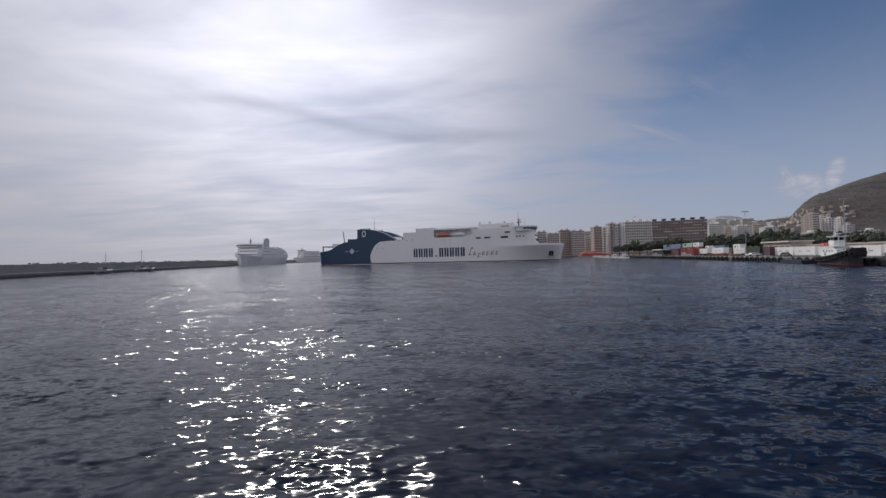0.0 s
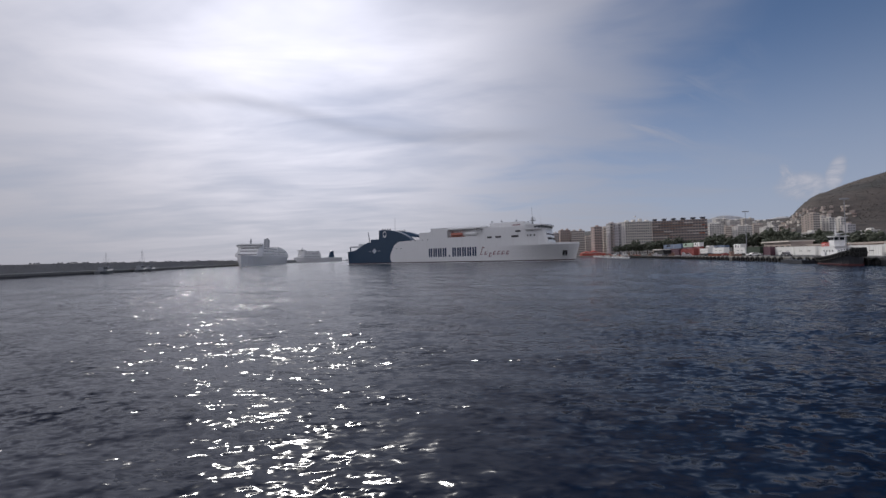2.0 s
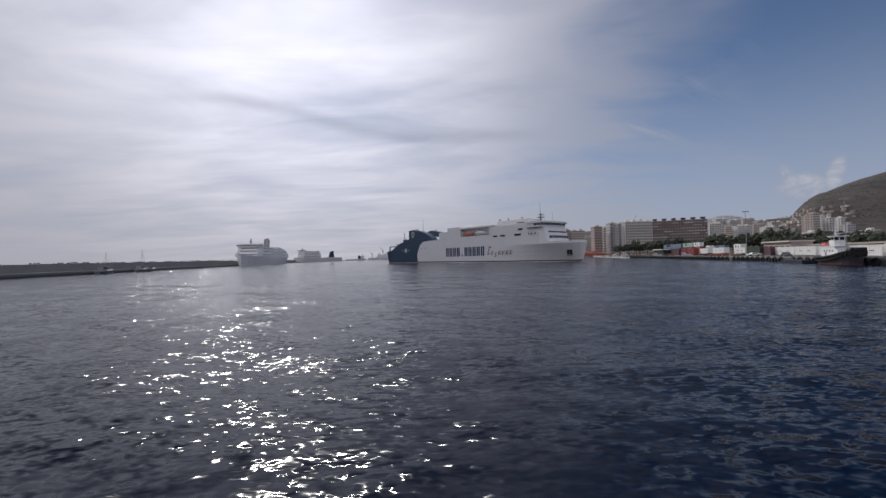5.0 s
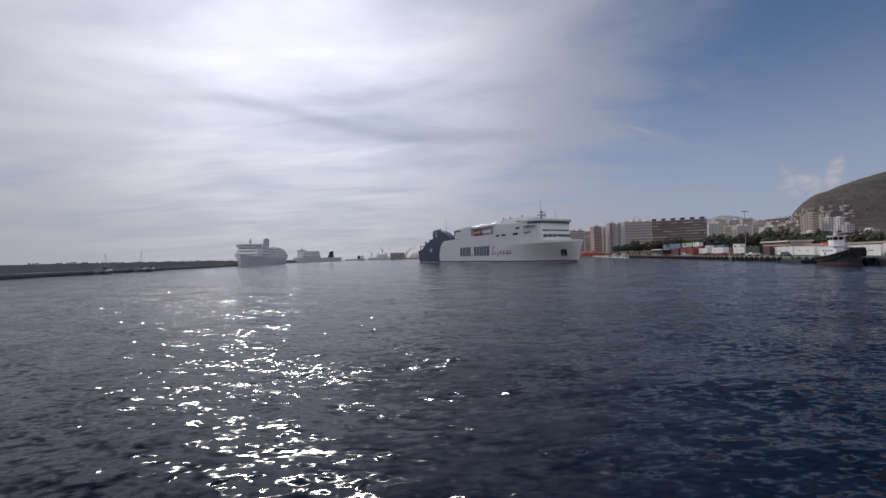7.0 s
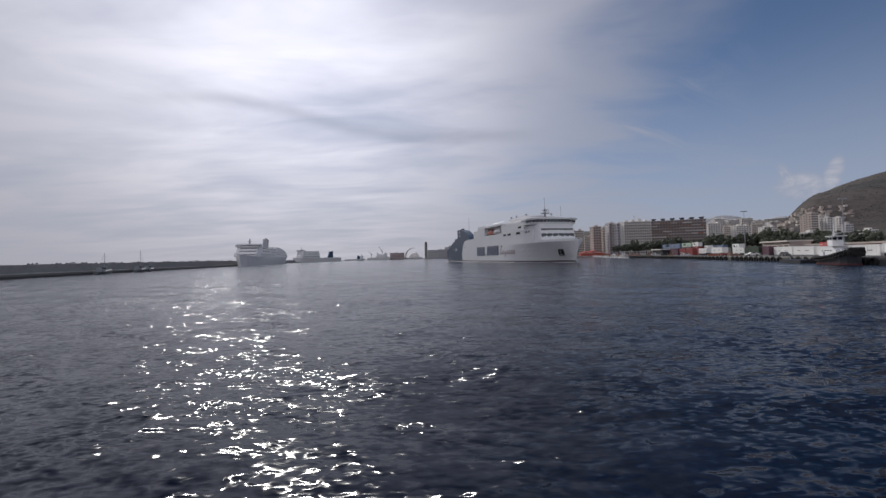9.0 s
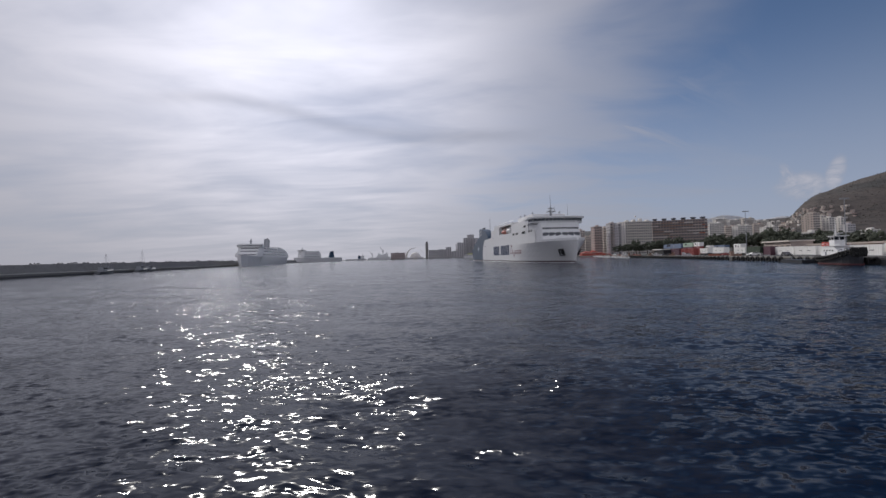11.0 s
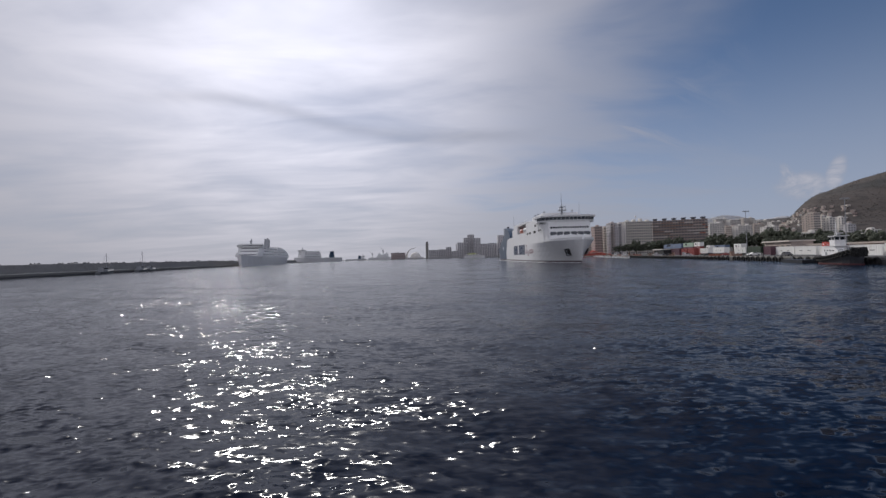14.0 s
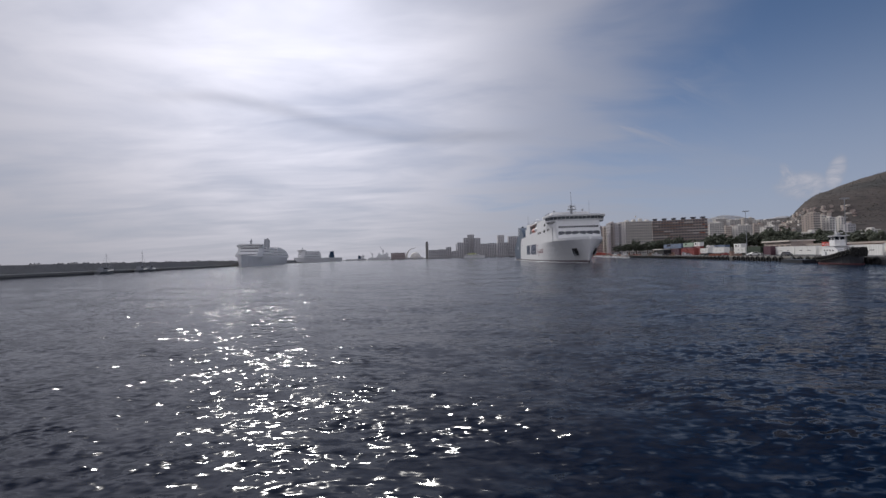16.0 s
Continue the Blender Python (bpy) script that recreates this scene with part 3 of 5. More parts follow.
def hillside_material(name, rock, scrub, scale):
    m = bpy.data.materials.new(name)
    m.use_nodes = True
    t = m.node_tree
    g = Nodes(t)
    b = t.nodes["Principled BSDF"]
    co = t.nodes.new("ShaderNodeTexCoord").outputs["Object"]
    a = g.noise(g.mapping(co, (scale, scale, scale * 1.2)), 1.0, 8, 0.65, 0.4)
    c = g.noise(co, scale * 9, 5, 0.7)
    col = g.mix(g.ramp(a, 0.42, 0.60), rock, scrub)
    col = g.mix(g.ramp(c, 0.50, 0.66, 0.0, 0.75), col, tuple(0.45 * v for v in scrub))
    g.link(col, b.inputs["Base Color"])
    b.inputs["Roughness"].default_value = 0.95
    bp = t.nodes.new("ShaderNodeBump")
    bp.inputs["Strength"].default_value, bp.inputs["Distance"].default_value = 0.8, 4.0
    g.link(c, bp.inputs["Height"])
    g.link(bp.outputs[0], b.inputs["Normal"])
    return m


# ---- land ----
def build_land():
    shore = [(60, -260), (80, 20), (96, 80), (107, 115), (117, 150), (140, 250), (182, 436), (205, 600), (236, 900), (250, 1300), (-420, 1350), (-420, 1500), (700, 2600), (3600, 2600), (3600, -260)]
    bm = bmesh.new()
    top = [bm.verts.new((x, y, 1.45)) for x, y in shore]
    low = [bm.verts.new((x, y, -4)) for x, y in shore]
    bm.faces.new(top)
    for i in range(len(shore)):
        j = (i + 1) % len(shore)
        bm.faces.new((top[i], low[i], low[j], top[j]))
    bmesh.ops.triangulate(bm, faces=bm.faces)
    bmesh.ops.recalc_face_normals(bm, faces=bm.faces)
    land = tagged(part("quay", bm, ASPHALT), "grey asphalt quay and port land", "quay", kind="structure")
    # coping, fender hollows and tyres along the near edge
    edge = shore[1:8]
    for (xa, ya), (xb, yb) in zip(edge, edge[1:]):
        L = math.hypot(xb - xa, yb - ya)
        ang = math.degrees(math.atan2(yb - ya, xb - xa))
        c = part("coping", box(0, L, -0.9, 0.35, 1.05, 1.6, 0.06), CONC, land)
        c.matrix_world = pose(xa, ya, 0, 0, 0, ang)
        w = part("wet_wall", box(0, L, -0.06, 0.3, -0.5, 1.05), DARKCONC, land)
        w.matrix_world = pose(xa, ya, 0, 0, 0, ang)
    r = bmesh.new()
    n0, n1 = 14, 7
    tv = [[r.verts.new((math.cos(2 * math.pi * i / n0) * (0.75 + 0.28 * math.cos(2 * math.pi * j / n1)), 0.28 * math.sin(2 * math.pi * j / n1), math.sin(2 * math.pi * i / n0) * (0.75 + 0.28 * math.cos(2 * math.pi * j / n1)))) for j in range(n1)] for i in range(n0)]
    for i in range(n0):
        for j in range(n1):
            r.faces.new((tv[i][j], tv[(i + 1) % n0][j], tv[(i + 1) % n0][(j + 1) % n1], tv[i][(j + 1) % n1]))
    tyre = mesh_of("tyre_fender", r, RUBBER)
    for (xa, ya), (xb, yb) in list(zip(edge, edge[1:]))[:5]:
        L = math.hypot(xb - xa, yb - ya)
        ang = math.atan2(yb - ya, xb - xa)
        for k in range(int(L / 3.4)):
            f = (k + 0.5) * 3.4 / L
            ob = new("tyre_fender", tyre)
            ob.matrix_world = Matrix.Translation((xa + (xb - xa) * f - 0.45 * math.sin(ang), ya + (yb - ya) * f + 0.45 * math.cos(ang), 0.5)) @ Matrix.Rotation(ang, 4, "Z") @ Matrix.Scale(1.15, 4)
            ob.parent = land
    return land, tyre


quay, TYRE = build_land()

ridge = spline([0.5, 0.86, 0.90, 0.94, 0.963, 0.986, 1.009, 1.03, 1.07, 1.13, 1.2, 1.41, 2.0, 3.0], [0, 0, 34, 80, 102, 132, 153, 162, 172, 187, 204, 254, 330, 380])


def ground_at(x, y):
    """Height of the rising land behind the port."""
    base = 0.09 * max(0.0, math.hypot(x - 150, y) - 520)
    f = max(0.0, min(1.0, (y - 560) / 440))
    f = f * f * (3 - 2 * f)
    n = noise.fractal(Vector((x / 130, y / 130, 0.3)), 0.8, 2.1, 5) * 9 * f
    r = ridge(x / max(y, 1))
    r *= 0.925
    return 1.3 + max(base, r * f + n * min(1, r / 60) + base * (1 - f))


def build_hill():
    xs, ys = np.arange(300, 2600, 15.0), np.arange(400, 1500, 15.0)
    nx, ny = len(xs), len(ys)
    verts = [(x, y, ground_at(x, y)) for y in ys for x in xs]
    faces = [(j * nx + i, j * nx + i + 1, (j + 1) * nx + i + 1, (j + 1) * nx + i) for j in range(ny - 1) for i in range(nx - 1)]
    me = bpy.data.meshes.new("hill")
    me.from_pydata(verts, [], faces)
    me.polygons.foreach_set("use_smooth", [True] * len(me.polygons))
    me.materials.append(hillside_material("dry_hillside", (0.076, 0.062, 0.055), (0.042, 0.041, 0.039), 0.0055))
    tagged(new("hill", me), "dry brown scrub-covered hill behind the town", "hill", kind="structure")
    # far range, its rock colour lightened to hold the distance haze
    top = spline([1700, 1920, 2174, 2266, 2382, 2474, 2612, 2751, 2843, 3028, 3300], [215, 249, 279, 296, 293, 272, 259, 279, 281, 253, 210])
    xs, ys = np.arange(1650, 3350, 25.0), np.arange(2700, 3300, 40.0)
    nx = len(xs)
    verts = []
    for y in ys:
        for x in xs:
            f = max(0.0, 1 - abs(y - 3000) / 330)
            verts.append((x, y, 2 + top(x) * f + 10 * f * noise.fractal(Vector((x / 160, y / 160, 4)), 0.8, 2.1, 4)))
    faces = [(j * nx + i, j * nx + i + 1, (j + 1) * nx + i + 1, (j + 1) * nx + i) for j in range(len(ys) - 1) for i in range(nx - 1)]
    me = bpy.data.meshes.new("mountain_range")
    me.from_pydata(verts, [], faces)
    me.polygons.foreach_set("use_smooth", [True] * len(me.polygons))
    me.materials.append(hillside_material("hazed_rock", (0.50, 0.50, 0.51), (0.42, 0.42, 0.42), 0.004))
    tagged(new("mountain_range", me), "mountain ridge far inland, haze put into its pale grey", "mountain", kind="structure")


build_hill()


def build_scrub():
    """Low bushes over the hill's face and ridge."""
    b = bmesh.new()
    bmesh.ops.create_icosphere(b, subdivisions=1, radius=1.0)
    base = np.array([v.co[:] for v in b.verts])
    tri = np.array([[v.index for v in f.verts] for f in b.faces])
    b.free()
    rng = np.random.RandomState(6)
    verts, faces = [], []
    for k in range(1500):
        y = rng.uniform(640, 1010)
        x = y * rng.uniform(0.90, 1.42)
        s = rng.uniform(0.35, 1.1)
        p = base * rng.uniform(0.6, 1.3, (len(base), 1)) * (s * 1.3, s * 1.3, s)
        faces.append(tri + len(base) * k)
        verts.append(p + (x, y, ground_at(x, y) + 0.3 * s))
    me = bpy.data.meshes.new("scrub")
    me.from_pydata(np.concatenate(verts).tolist(), [], np.concatenate(faces).tolist())
    me.materials.append(mat("scrub_green", (0.085, 0.076, 0.062), 0.9, 0, 0.5, 0.5, 0.02, 0.0))
    tagged(new("scrub", me), "low dark scrub bushes over the dry hill", "bushes", kind="stuff")


build_scrub()


# ---- buildings ----
def apartment(name, label, x, y, w, h, deep, storeys, bays, wall, band, base=1.35, turn=0.0, huts=3, proud=0.9, group="", side=True):
    """A block of flats: body, a balcony band on every storey, single windows, roof slab and roof huts. It faces -y."""
    a = thing(name, label, "building", pose(x, y, base, 0, 0, turn), group)
    tall = h - base
    part("wall", box(-w / 2, w / 2, 0, deep, 0, tall), wall, a)
    part("roof", box(-w / 2 - 0.25, w / 2 + 0.25, -0.25, deep + 0.25, tall, tall + 0.7), band, a)
    fl = tall / storeys
    bw = w / bays
    win = mesh_of("window", box(-bw * 0.32, bw * 0.32, -0.07, 0.12, 0.0, fl * 0.52), PANE)
    sw = mesh_of("side_window", box(-0.07, 0.1, -0.8, 0.8, 0.0, fl * 0.5), PANE)
    bal = mesh_of("balcony", box(-w / 2 + 0.15, w / 2 - 0.15, -proud, 0.05, 0.0, fl * 0.36), band) if proud else None
    ns = max(2, int(deep / 5))
    for s in range(storeys):
        z = s * fl
        if bal and s:
            share("balcony", bal, a, Matrix.Translation((0, 0, z)))
        for b in range(bays):
            share("window", win, a, Matrix.Translation((-w / 2 + (b + 0.5) * bw, 0, z + fl * 0.40)))
        if side:
            for k in range(ns):
                share("window", sw, a, Matrix.Translation((-w / 2, deep * (k + 0.5) / ns, z + fl * 0.4)))
    for k in range(huts):
        xx = -w / 2 + w * (k + 0.5) / huts
        hw = min(3.2, w / huts * 0.45)
        part("roof_hut", box(xx - hw / 2, xx + hw / 2, 2, 6, tall + 0.6, tall + 2.6 + 0.7 * ((k * 7) % 3), 0.05), wall, a)
    return a


slab = apartment("apartment_slab", "long brown twelve-storey block with broken balcony bands", 283.5, 440, 57, 41.0, 14, 12, 19, UMBER, UMBER, turn=-20, huts=0, proud=0)
rs = random.Random(14)
band_mesh = {}
for storey in range(1, 12):
    xx = -28.2
    while xx < 26.5:
        L = rs.choice((3.0, 6.0, 6.0, 9.0, 12.0))
        L = min(L, 28.3 - xx)
        look_of = rs.choice((BROWN, UMBER, UMBER, CREAM, TAN, TAN)) if xx < 17 else rs.choice((UMBER, UMBER, CREAM, RUST))
        key = (round(L, 2), look_of.name)
        if key not in band_mesh:
            band_mesh[key] = mesh_of("balcony", box(0.1, L - 0.1, -1.2, 0.05, 0.0, 1.15), look_of)
        share("balcony", band_mesh[key], slab, Matrix.Translation((xx, 0, storey * 39.65 / 12 + rs.choice((0, 0, 0.25)))))
        xx += L
hut = mesh_of("roof_hut", add_box(add_box(bmesh.new(), -1.6, 1.6, 2, 6, 40.2, 41.8), -2.4, 2.4, 1.2, 6.8, 41.8, 43.0, 0.3), SLATE)
for k in range(6):
    share("roof_hut", hut, slab, Matrix.Translation((-25 + 10.0 * k, 0, 0)))
apartment("apartment_block", "white twelve-storey block with gridded balconies", 234.6, 440, 32, 40.5, 13, 12, 12, PALE, CREAM, huts=4, proud=1.3)
antenna = thing("antenna_mast", "thin white antenna mast on a roof", "antenna", pose(234, 446, 40.5))
part("pole", rod((0, 0, 0.6), (0, 0, 8.2), 0.4, 0.15), PALE, antenna)
part("dish", rod((-1.0, -0.5, 7.2), (1.0, -0.5, 7.2), 0.5, 0.5), PALE, antenna)
row1 = [(198.8, 470, 10.1, 37.8), (217.9, 490, 7.5, 37.5), (213.7, 460, 8.5, 40.9), (218.4, 450, 7.6, 39.1), (167.9, 620, 15.3, 42.4), (180.9, 600, 18.5, 37.9), (203.6, 610, 16.9, 43.6), (221.1, 600, 21.2, 41.5), (255.0, 640, 13.8, 32.7)]
looks = [(PINK, TAN, "pinkish tower block with balconies"), (TAN, CREAM, "tan tower block with pale balconies"), (GREY, TAN, "grey tower block with tan bands"), (GREY, GREY, "plain grey tower block")]
for i, (x, y, w, h) in enumerate(row1):
    wall, band, lab = looks[(0, 1, 2, 3, 1, 2, 0, 1, 1)[i]]
    apartment("tower_block", lab, x, y, w, h, 11, 11, max(2, int(w / 3.3)), wall, band, group="harbour front towers", huts=1 + (w > 12), proud=0.8)
row2 = [(462.6, 620, 24.8, 49.3), (502.6, 640, 20.7, 44.2), (493.8, 600, 24.0, 43.0), (602.0, 700, 19.4, 51.0), (573.5, 640, 22.6, 42.4), (685.4, 900, 30.5, 80.4), (701.3, 880, 27.1, 75.3), (767.1, 920, 28.3, 81.9), (785.1, 900, 30.5, 73.8), (783.3, 860, 26.5, 67.2), (717.9, 760, 23.4, 51.0)]
looks2 = [(CREAM, PALE, "cream block of flats on the rising town"), (TAN, CREAM, "tan block of flats on the rising town"), (PALE, PALE, "white block of flats on the rising town")]
for i, (x, y, w, h) in enumerate(row2):
    wall, band, lab = looks2[(2, 1, 2, 1, 2, 2, 2, 0, 2, 2, 0)[i]]
    b = ground_at(x, y) - 3
    apartment("town_block", lab, x, y, w, h, 12, max(4, int((h - b) / 3.1)), max(3, int(w / 3.6)), wall, band, base=b, group="town blocks", huts=2, proud=0.7)
row3 = [(520.0, 520, 6.4, 49.9), (509.2, 500, 9.2, 51.0), (560.8, 540, 8.3, 50.3), (530.0, 500, 7.7, 44.3), (560.0, 520, 6.4, 44.1), (545.4, 500, 6.2, 43.9), (533.9, 480, 10.3, 33.2), (334.8, 330, 11.7, 9.8), (388.4, 330, 9.1, 10.5)]
for i, (x, y, w, h) in enumerate(row3):
    wall, band, lab = (looks2[1], looks2[1], looks2[0], looks2[2], looks2[2], looks2[2], (GREY, GREY, "grey block of flats below the hill"), looks2[2], looks2[2])[i]
    if i > 6:
        h += 8
    apartment("hill_foot_block", lab.replace("on the rising town", "at the foot of the hill"), x, y, w, h, 9, max(3, int(h / 3.3)), max(2, int(w / 3.0)), wall, band, group="blocks below the hill", huts=1, proud=0.6)


def house(label, w, d, h, wall, roofmat):
    a = thing("house", label, "house", group="hillside houses")
    part("wall", box(-w / 2, w / 2, 0, d, -4, h), wall, a)
    part("roof", box(-w / 2 - 0.3, w / 2 + 0.3, -0.3, d + 0.3, h, h + 0.5), roofmat, a)
    win = mesh_of("window", box(-0.7, 0.7, -0.08, 0.1, -0.7, 0.7), PANE)
    for s in range(max(1, int(h / 3.2))):
        for k in range(int(w / 3.2)):
            share("window", win, a, Matrix.Translation((-w / 2 + (k + 0.5) * w / int(w / 3.2), 0, 1.7 + s * 3.2)))
    return a


houses = [house("small white house on the hillside", 10, 9, 6.5, PALE, CREAM), house("cream flat-roofed house on the hillside", 13, 9, 9.5, CREAM, TAN), house("pinkish house on the hillside", 9, 8, 6.5, PINK, TAN), house("tall tan house on the hillside", 12, 9, 13, TAN, CREAM)]
rnd = random.Random(11)
spots = []
for k in range(180):
    u = rnd.uniform(0.88, 1.13)
    yy = rnd.uniform(600, 800)
    spots.append((u * yy, yy))
for k in range(40):
    yy = rnd.uniform(640, 1000)
    spots.append((rnd.uniform(0.70, 0.93) * yy, yy))
spots = [q for q in spots if ground_at(*q) < 85]
for k, (x, y) in enumerate(spots):
    m = pose(x, y, ground_at(x, y) - 0.5, 0, 0, rnd.uniform(-30, 30)) @ Matrix.Diagonal((0.42, 0.42, 0.42, 1))
    if k < 4:
        houses[k].matrix_world = m
    else:
        copy_thing(houses[rnd.randrange(4)], m).scale = (0.42, 0.42, 0.42)


# ---- far port skyline ----
def far_block(label, x, y, w, h, wall, name="high_rise"):
    return apartment(name, label, x, y, w, h, 24, max(3, int(h / 5.5)), max(2, int(w / 6)), wall, wall, group="far city skyline", huts=1, proud=0, side=False)


for i, (x, y, w, h) in enumerate([(64.8, 1380, 23.4, 56.8), (86.2, 1400, 17.2, 74.3), (107.0, 1420, 26.2, 87.9), (129.2, 1400, 25.8, 73.2), (152.9, 1380, 25.5, 50.3), (179.9, 1360, 33.5, 51.0), (217.6, 1380, 23.4, 80.5), (218.5, 1340, 41.2, 51.3), (257.8, 1330, 40.9, 72.5), (302.0, 1300, 60.0, 59.7)]):
    far_block("grey high-rise of the distant city", x, y, w, h, GREY)
for x, y, w, h in ((-36.9, 1370, 35.8, 31.5), (-3.2, 1380, 31.8, 33.0), (19.2, 1390, 21.4, 41.0), (42.2, 1370, 25.3, 25.3)):
    far_block("low grey port building in the distance", x, y, w, h, GREY, "port_building")
far_block("rose-grey boxy terminal building in the distance", -168, 1352, 51, 24, mat("rose_grey_cladding", (0.42, 0.34, 0.33), 0.8, 0, 0.15), "terminal_building")

tw = thing("dark_tower", "dark slender tower on the far waterfront", "tower", pose(-61, 1370, 1.4))
part("shaft", box(-5, 5, -5, 5, 0, 56, 0.4), CONC, tw)
part("cap", box(-3.8, 3.8, -3.8, 3.8, 56, 62, 0.4), CONC, tw)
tw = thing("slim_tower", "slim grey tower on the far waterfront", "tower", pose(49, 1372, 1.4))
part("shaft", rod((0, 0, 0), (0, 0, 49), 2.6, 2.0, 12), GREY, tw)
part("cap", rod((0, 0, 47), (0, 0, 50), 3.2, 2.6, 12), GREY, tw)


def concert_hall():
    a = thing("concert_hall", "white arching concert hall on the far waterfront", "building", pose(-110, 1385, 1.4))
    shell = []
    for i in range(15):
        u = i / 14
        q = math.pi * (0.02 + 0.80 * u)
        x, z = -30 + 34 * (1 - math.cos(q)), 41 * math.sin(q) ** 0.8
        t = 4.2 * (1 - 0.8 * u)
        shell.append([(x - t * 0.6, -t * 1.6, z), (x + t * 0.6, -t * 1.6, z - t * 0.5), (x + t * 0.6, t * 1.6, z - t * 0.5), (x - t * 0.6, t * 1.6, z)])
    part("wing_roof", loft(shell), PALE, a, "sweeping white wing roof")
    dome = []
    for i in range(8):
        q = math.pi / 2 * i / 7.2
        dome.append([(4 + 21 * math.cos(q) * math.cos(p), 21 * math.cos(q) * math.sin(p), 24 * math.sin(q)) for p in np.linspace(0, 2 * math.pi, 17)[:-1]])
    part("dome", loft(dome), PALE, a, smooth=True)
    part("terrace", box(-34, 34, -18, 18, 0, 5, 0.3), GREY, a)


concert_hall()


# ---- trees ----
def tree_kind(seed, height, spread):
    r = random.Random(seed)
    a = thing("tree", "dark green broad-crowned tree behind the quay", "tree", group="trees behind the quay")
    tr = bmesh.new()
    add_rod(tr, (0, 0, -0.3), (0.2, 0.1, height * 0.45), 0.42, 0.26, 8)
    for k in range(6):
        q = k * 1.05 + r.uniform(-0.3, 0.3)
        add_rod(tr, (0.15, 0.1, height * (0.28 + 0.03 * k)), (math.cos(q) * spread * 0.6, math.sin(q) * spread * 0.6, height * r.uniform(0.55, 0.85)), 0.2, 0.06, 6)
    part("trunk", tr, BARK, a)
    cr = bmesh.new()
    for k in range(46):
        q, rad = r.uniform(0, 6.28), spread * math.sqrt(r.uniform(0.02, 1.0))
        z = height * (0.42 + 0.55 * r.random() * math.sqrt(max(0.05, 1 - (rad / spread / 1.08) ** 2)))
        c = Vector((math.cos(q) * rad, math.sin(q) * rad, z))
        size = r.uniform(0.55, 1.25) * spread / 4.5
        s = bmesh.ops.create_icosphere(cr, subdivisions=1, radius=size, matrix=Matrix.Translation(c))
        for v in s["verts"]:
            v.co = c + (v.co - c) * r.uniform(0.55, 1.35)
        for j in range(14):
            d = Vector((r.gauss(0, 1), r.gauss(0, 1), r.gauss(0, 1))).normalized()
            p = c + d * size * r.uniform(0.9, 1.5)
            e1 = d.orthogonal().normalized() * r.uniform(0.15, 0.32)
            e2 = d.cross(e1).normalized() * r.uniform(0.2, 0.4) + d * 0.12
            cr.faces.new([cr.verts.new(p + e) for e in (-e1 - e2, e1 - e2, e1 + e2, -e1 + e2)])
    part("crown", cr, LEAF, a)
    return a


trees = [tree_kind(1, 13, 5.5), tree_kind(2, 14.5, 6.2), tree_kind(3, 11, 5.0)]
# along the belt behind the yard: place and height of each crown
tree_rows = [(199.5, 400, 13), (204.9, 390, 17), (214, 385, 13.6), (228.8, 390, 16), (231.8, 380, 17.6), (237.1, 370, 17.5), (244.5, 360, 15), (248.4, 350, 13.4), (243.1, 330, 17.6), (244.6, 320, 18), (238.5, 300, 15),
             (247.8, 300, 17.5), (250.7, 290, 17.6), (250.8, 280, 19.5), (250.2, 270, 18.7), (246.8, 260, 15.5), (254.7, 260, 12.8), (266.8, 260, 15.8), (262.2, 250, 12.8), (268.1, 250, 14.2), (268.4, 240, 12.8), (275.9, 240, 14.8), (269.6, 230, 13.4)]
rt = random.Random(31)
for k in range(2 * len(tree_rows)):
    x, y, h = tree_rows[k // 2]
    if k % 2:
        x, y, h = x + rt.uniform(-7, 5), y + rt.uniform(2, 9), h * rt.uniform(0.72, 0.92)
    b = trees[k] if k < 3 else copy_thing(trees[k % 3], pose(0, 0, 0))
    sc = h / (13, 14.5, 11)[k % 3]
    wide = rt.uniform(1.0, 1.25) * 0.95
    b.matrix_world = pose(x, y, 1.4, 0, 0, 47 * k) @ Matrix.Diagonal((wide, wide, sc, 1))


# ---- port yard ----
def container(name, label, x, y, w, h, colour, turn=0.0, deep=2.5, base=1.45, wheels=False, marks=False):
    a = thing(name, label, "container" if not wheels else "trailer", pose(x, y, base, 0, 0, turn), "freight on the quay")
    lift = 1.0 if wheels else 0.12
    part("body", box(-w / 2, w / 2, 0, deep, lift, h, 0.04), colour, a)
    rib = mesh_of("rib", box(-0.06, 0.06, -0.05, 0.02, lift + 0.15, h - 0.15), colour)
    for k in range(int(w / 0.7)):
        share("rib", rib, a, Matrix.Translation((-w / 2 + (k + 0.5) * 0.7, 0, 0)))
    for sx in (-w / 2, w / 2):
        part("corner_post", box(sx - 0.09, sx + 0.09, -0.07, 0.06, lift, h + 0.02), colour, a)
    part("rail", box(-w / 2, w / 2, -0.07, 0.05, h - 0.14, h + 0.02), colour, a)
    part("rail", box(-w / 2, w / 2, -0.07, 0.05, lift, lift + 0.16), STEEL, a)
    if wheels:
        wm = mesh_of("wheel", rod((0, -0.02, 0), (0, 0.3, 0), 0.48, n=14), RUBBER)
        for k in (0.12, 0.24, 0.78, 0.9):
            for yy in (0.0, deep - 0.3):
                share("wheel", wm, a, Matrix.Translation((-w / 2 + w * k, yy, 0.48)))
    else:
        part("skid", box(-w / 2 + 0.1, w / 2 - 0.1, 0.1, deep - 0.1, 0, 0.14), STEEL, a)
    if marks:
        for k in (0.3, 0.7):
            part("mark", box(-w / 2 + w * k - 0.75, -w / 2 + w * k + 0.75, -0.09, -0.05, (lift + h) / 2 - 0.09, (lift + h) / 2 + 0.09), SLATE, a)
    return a


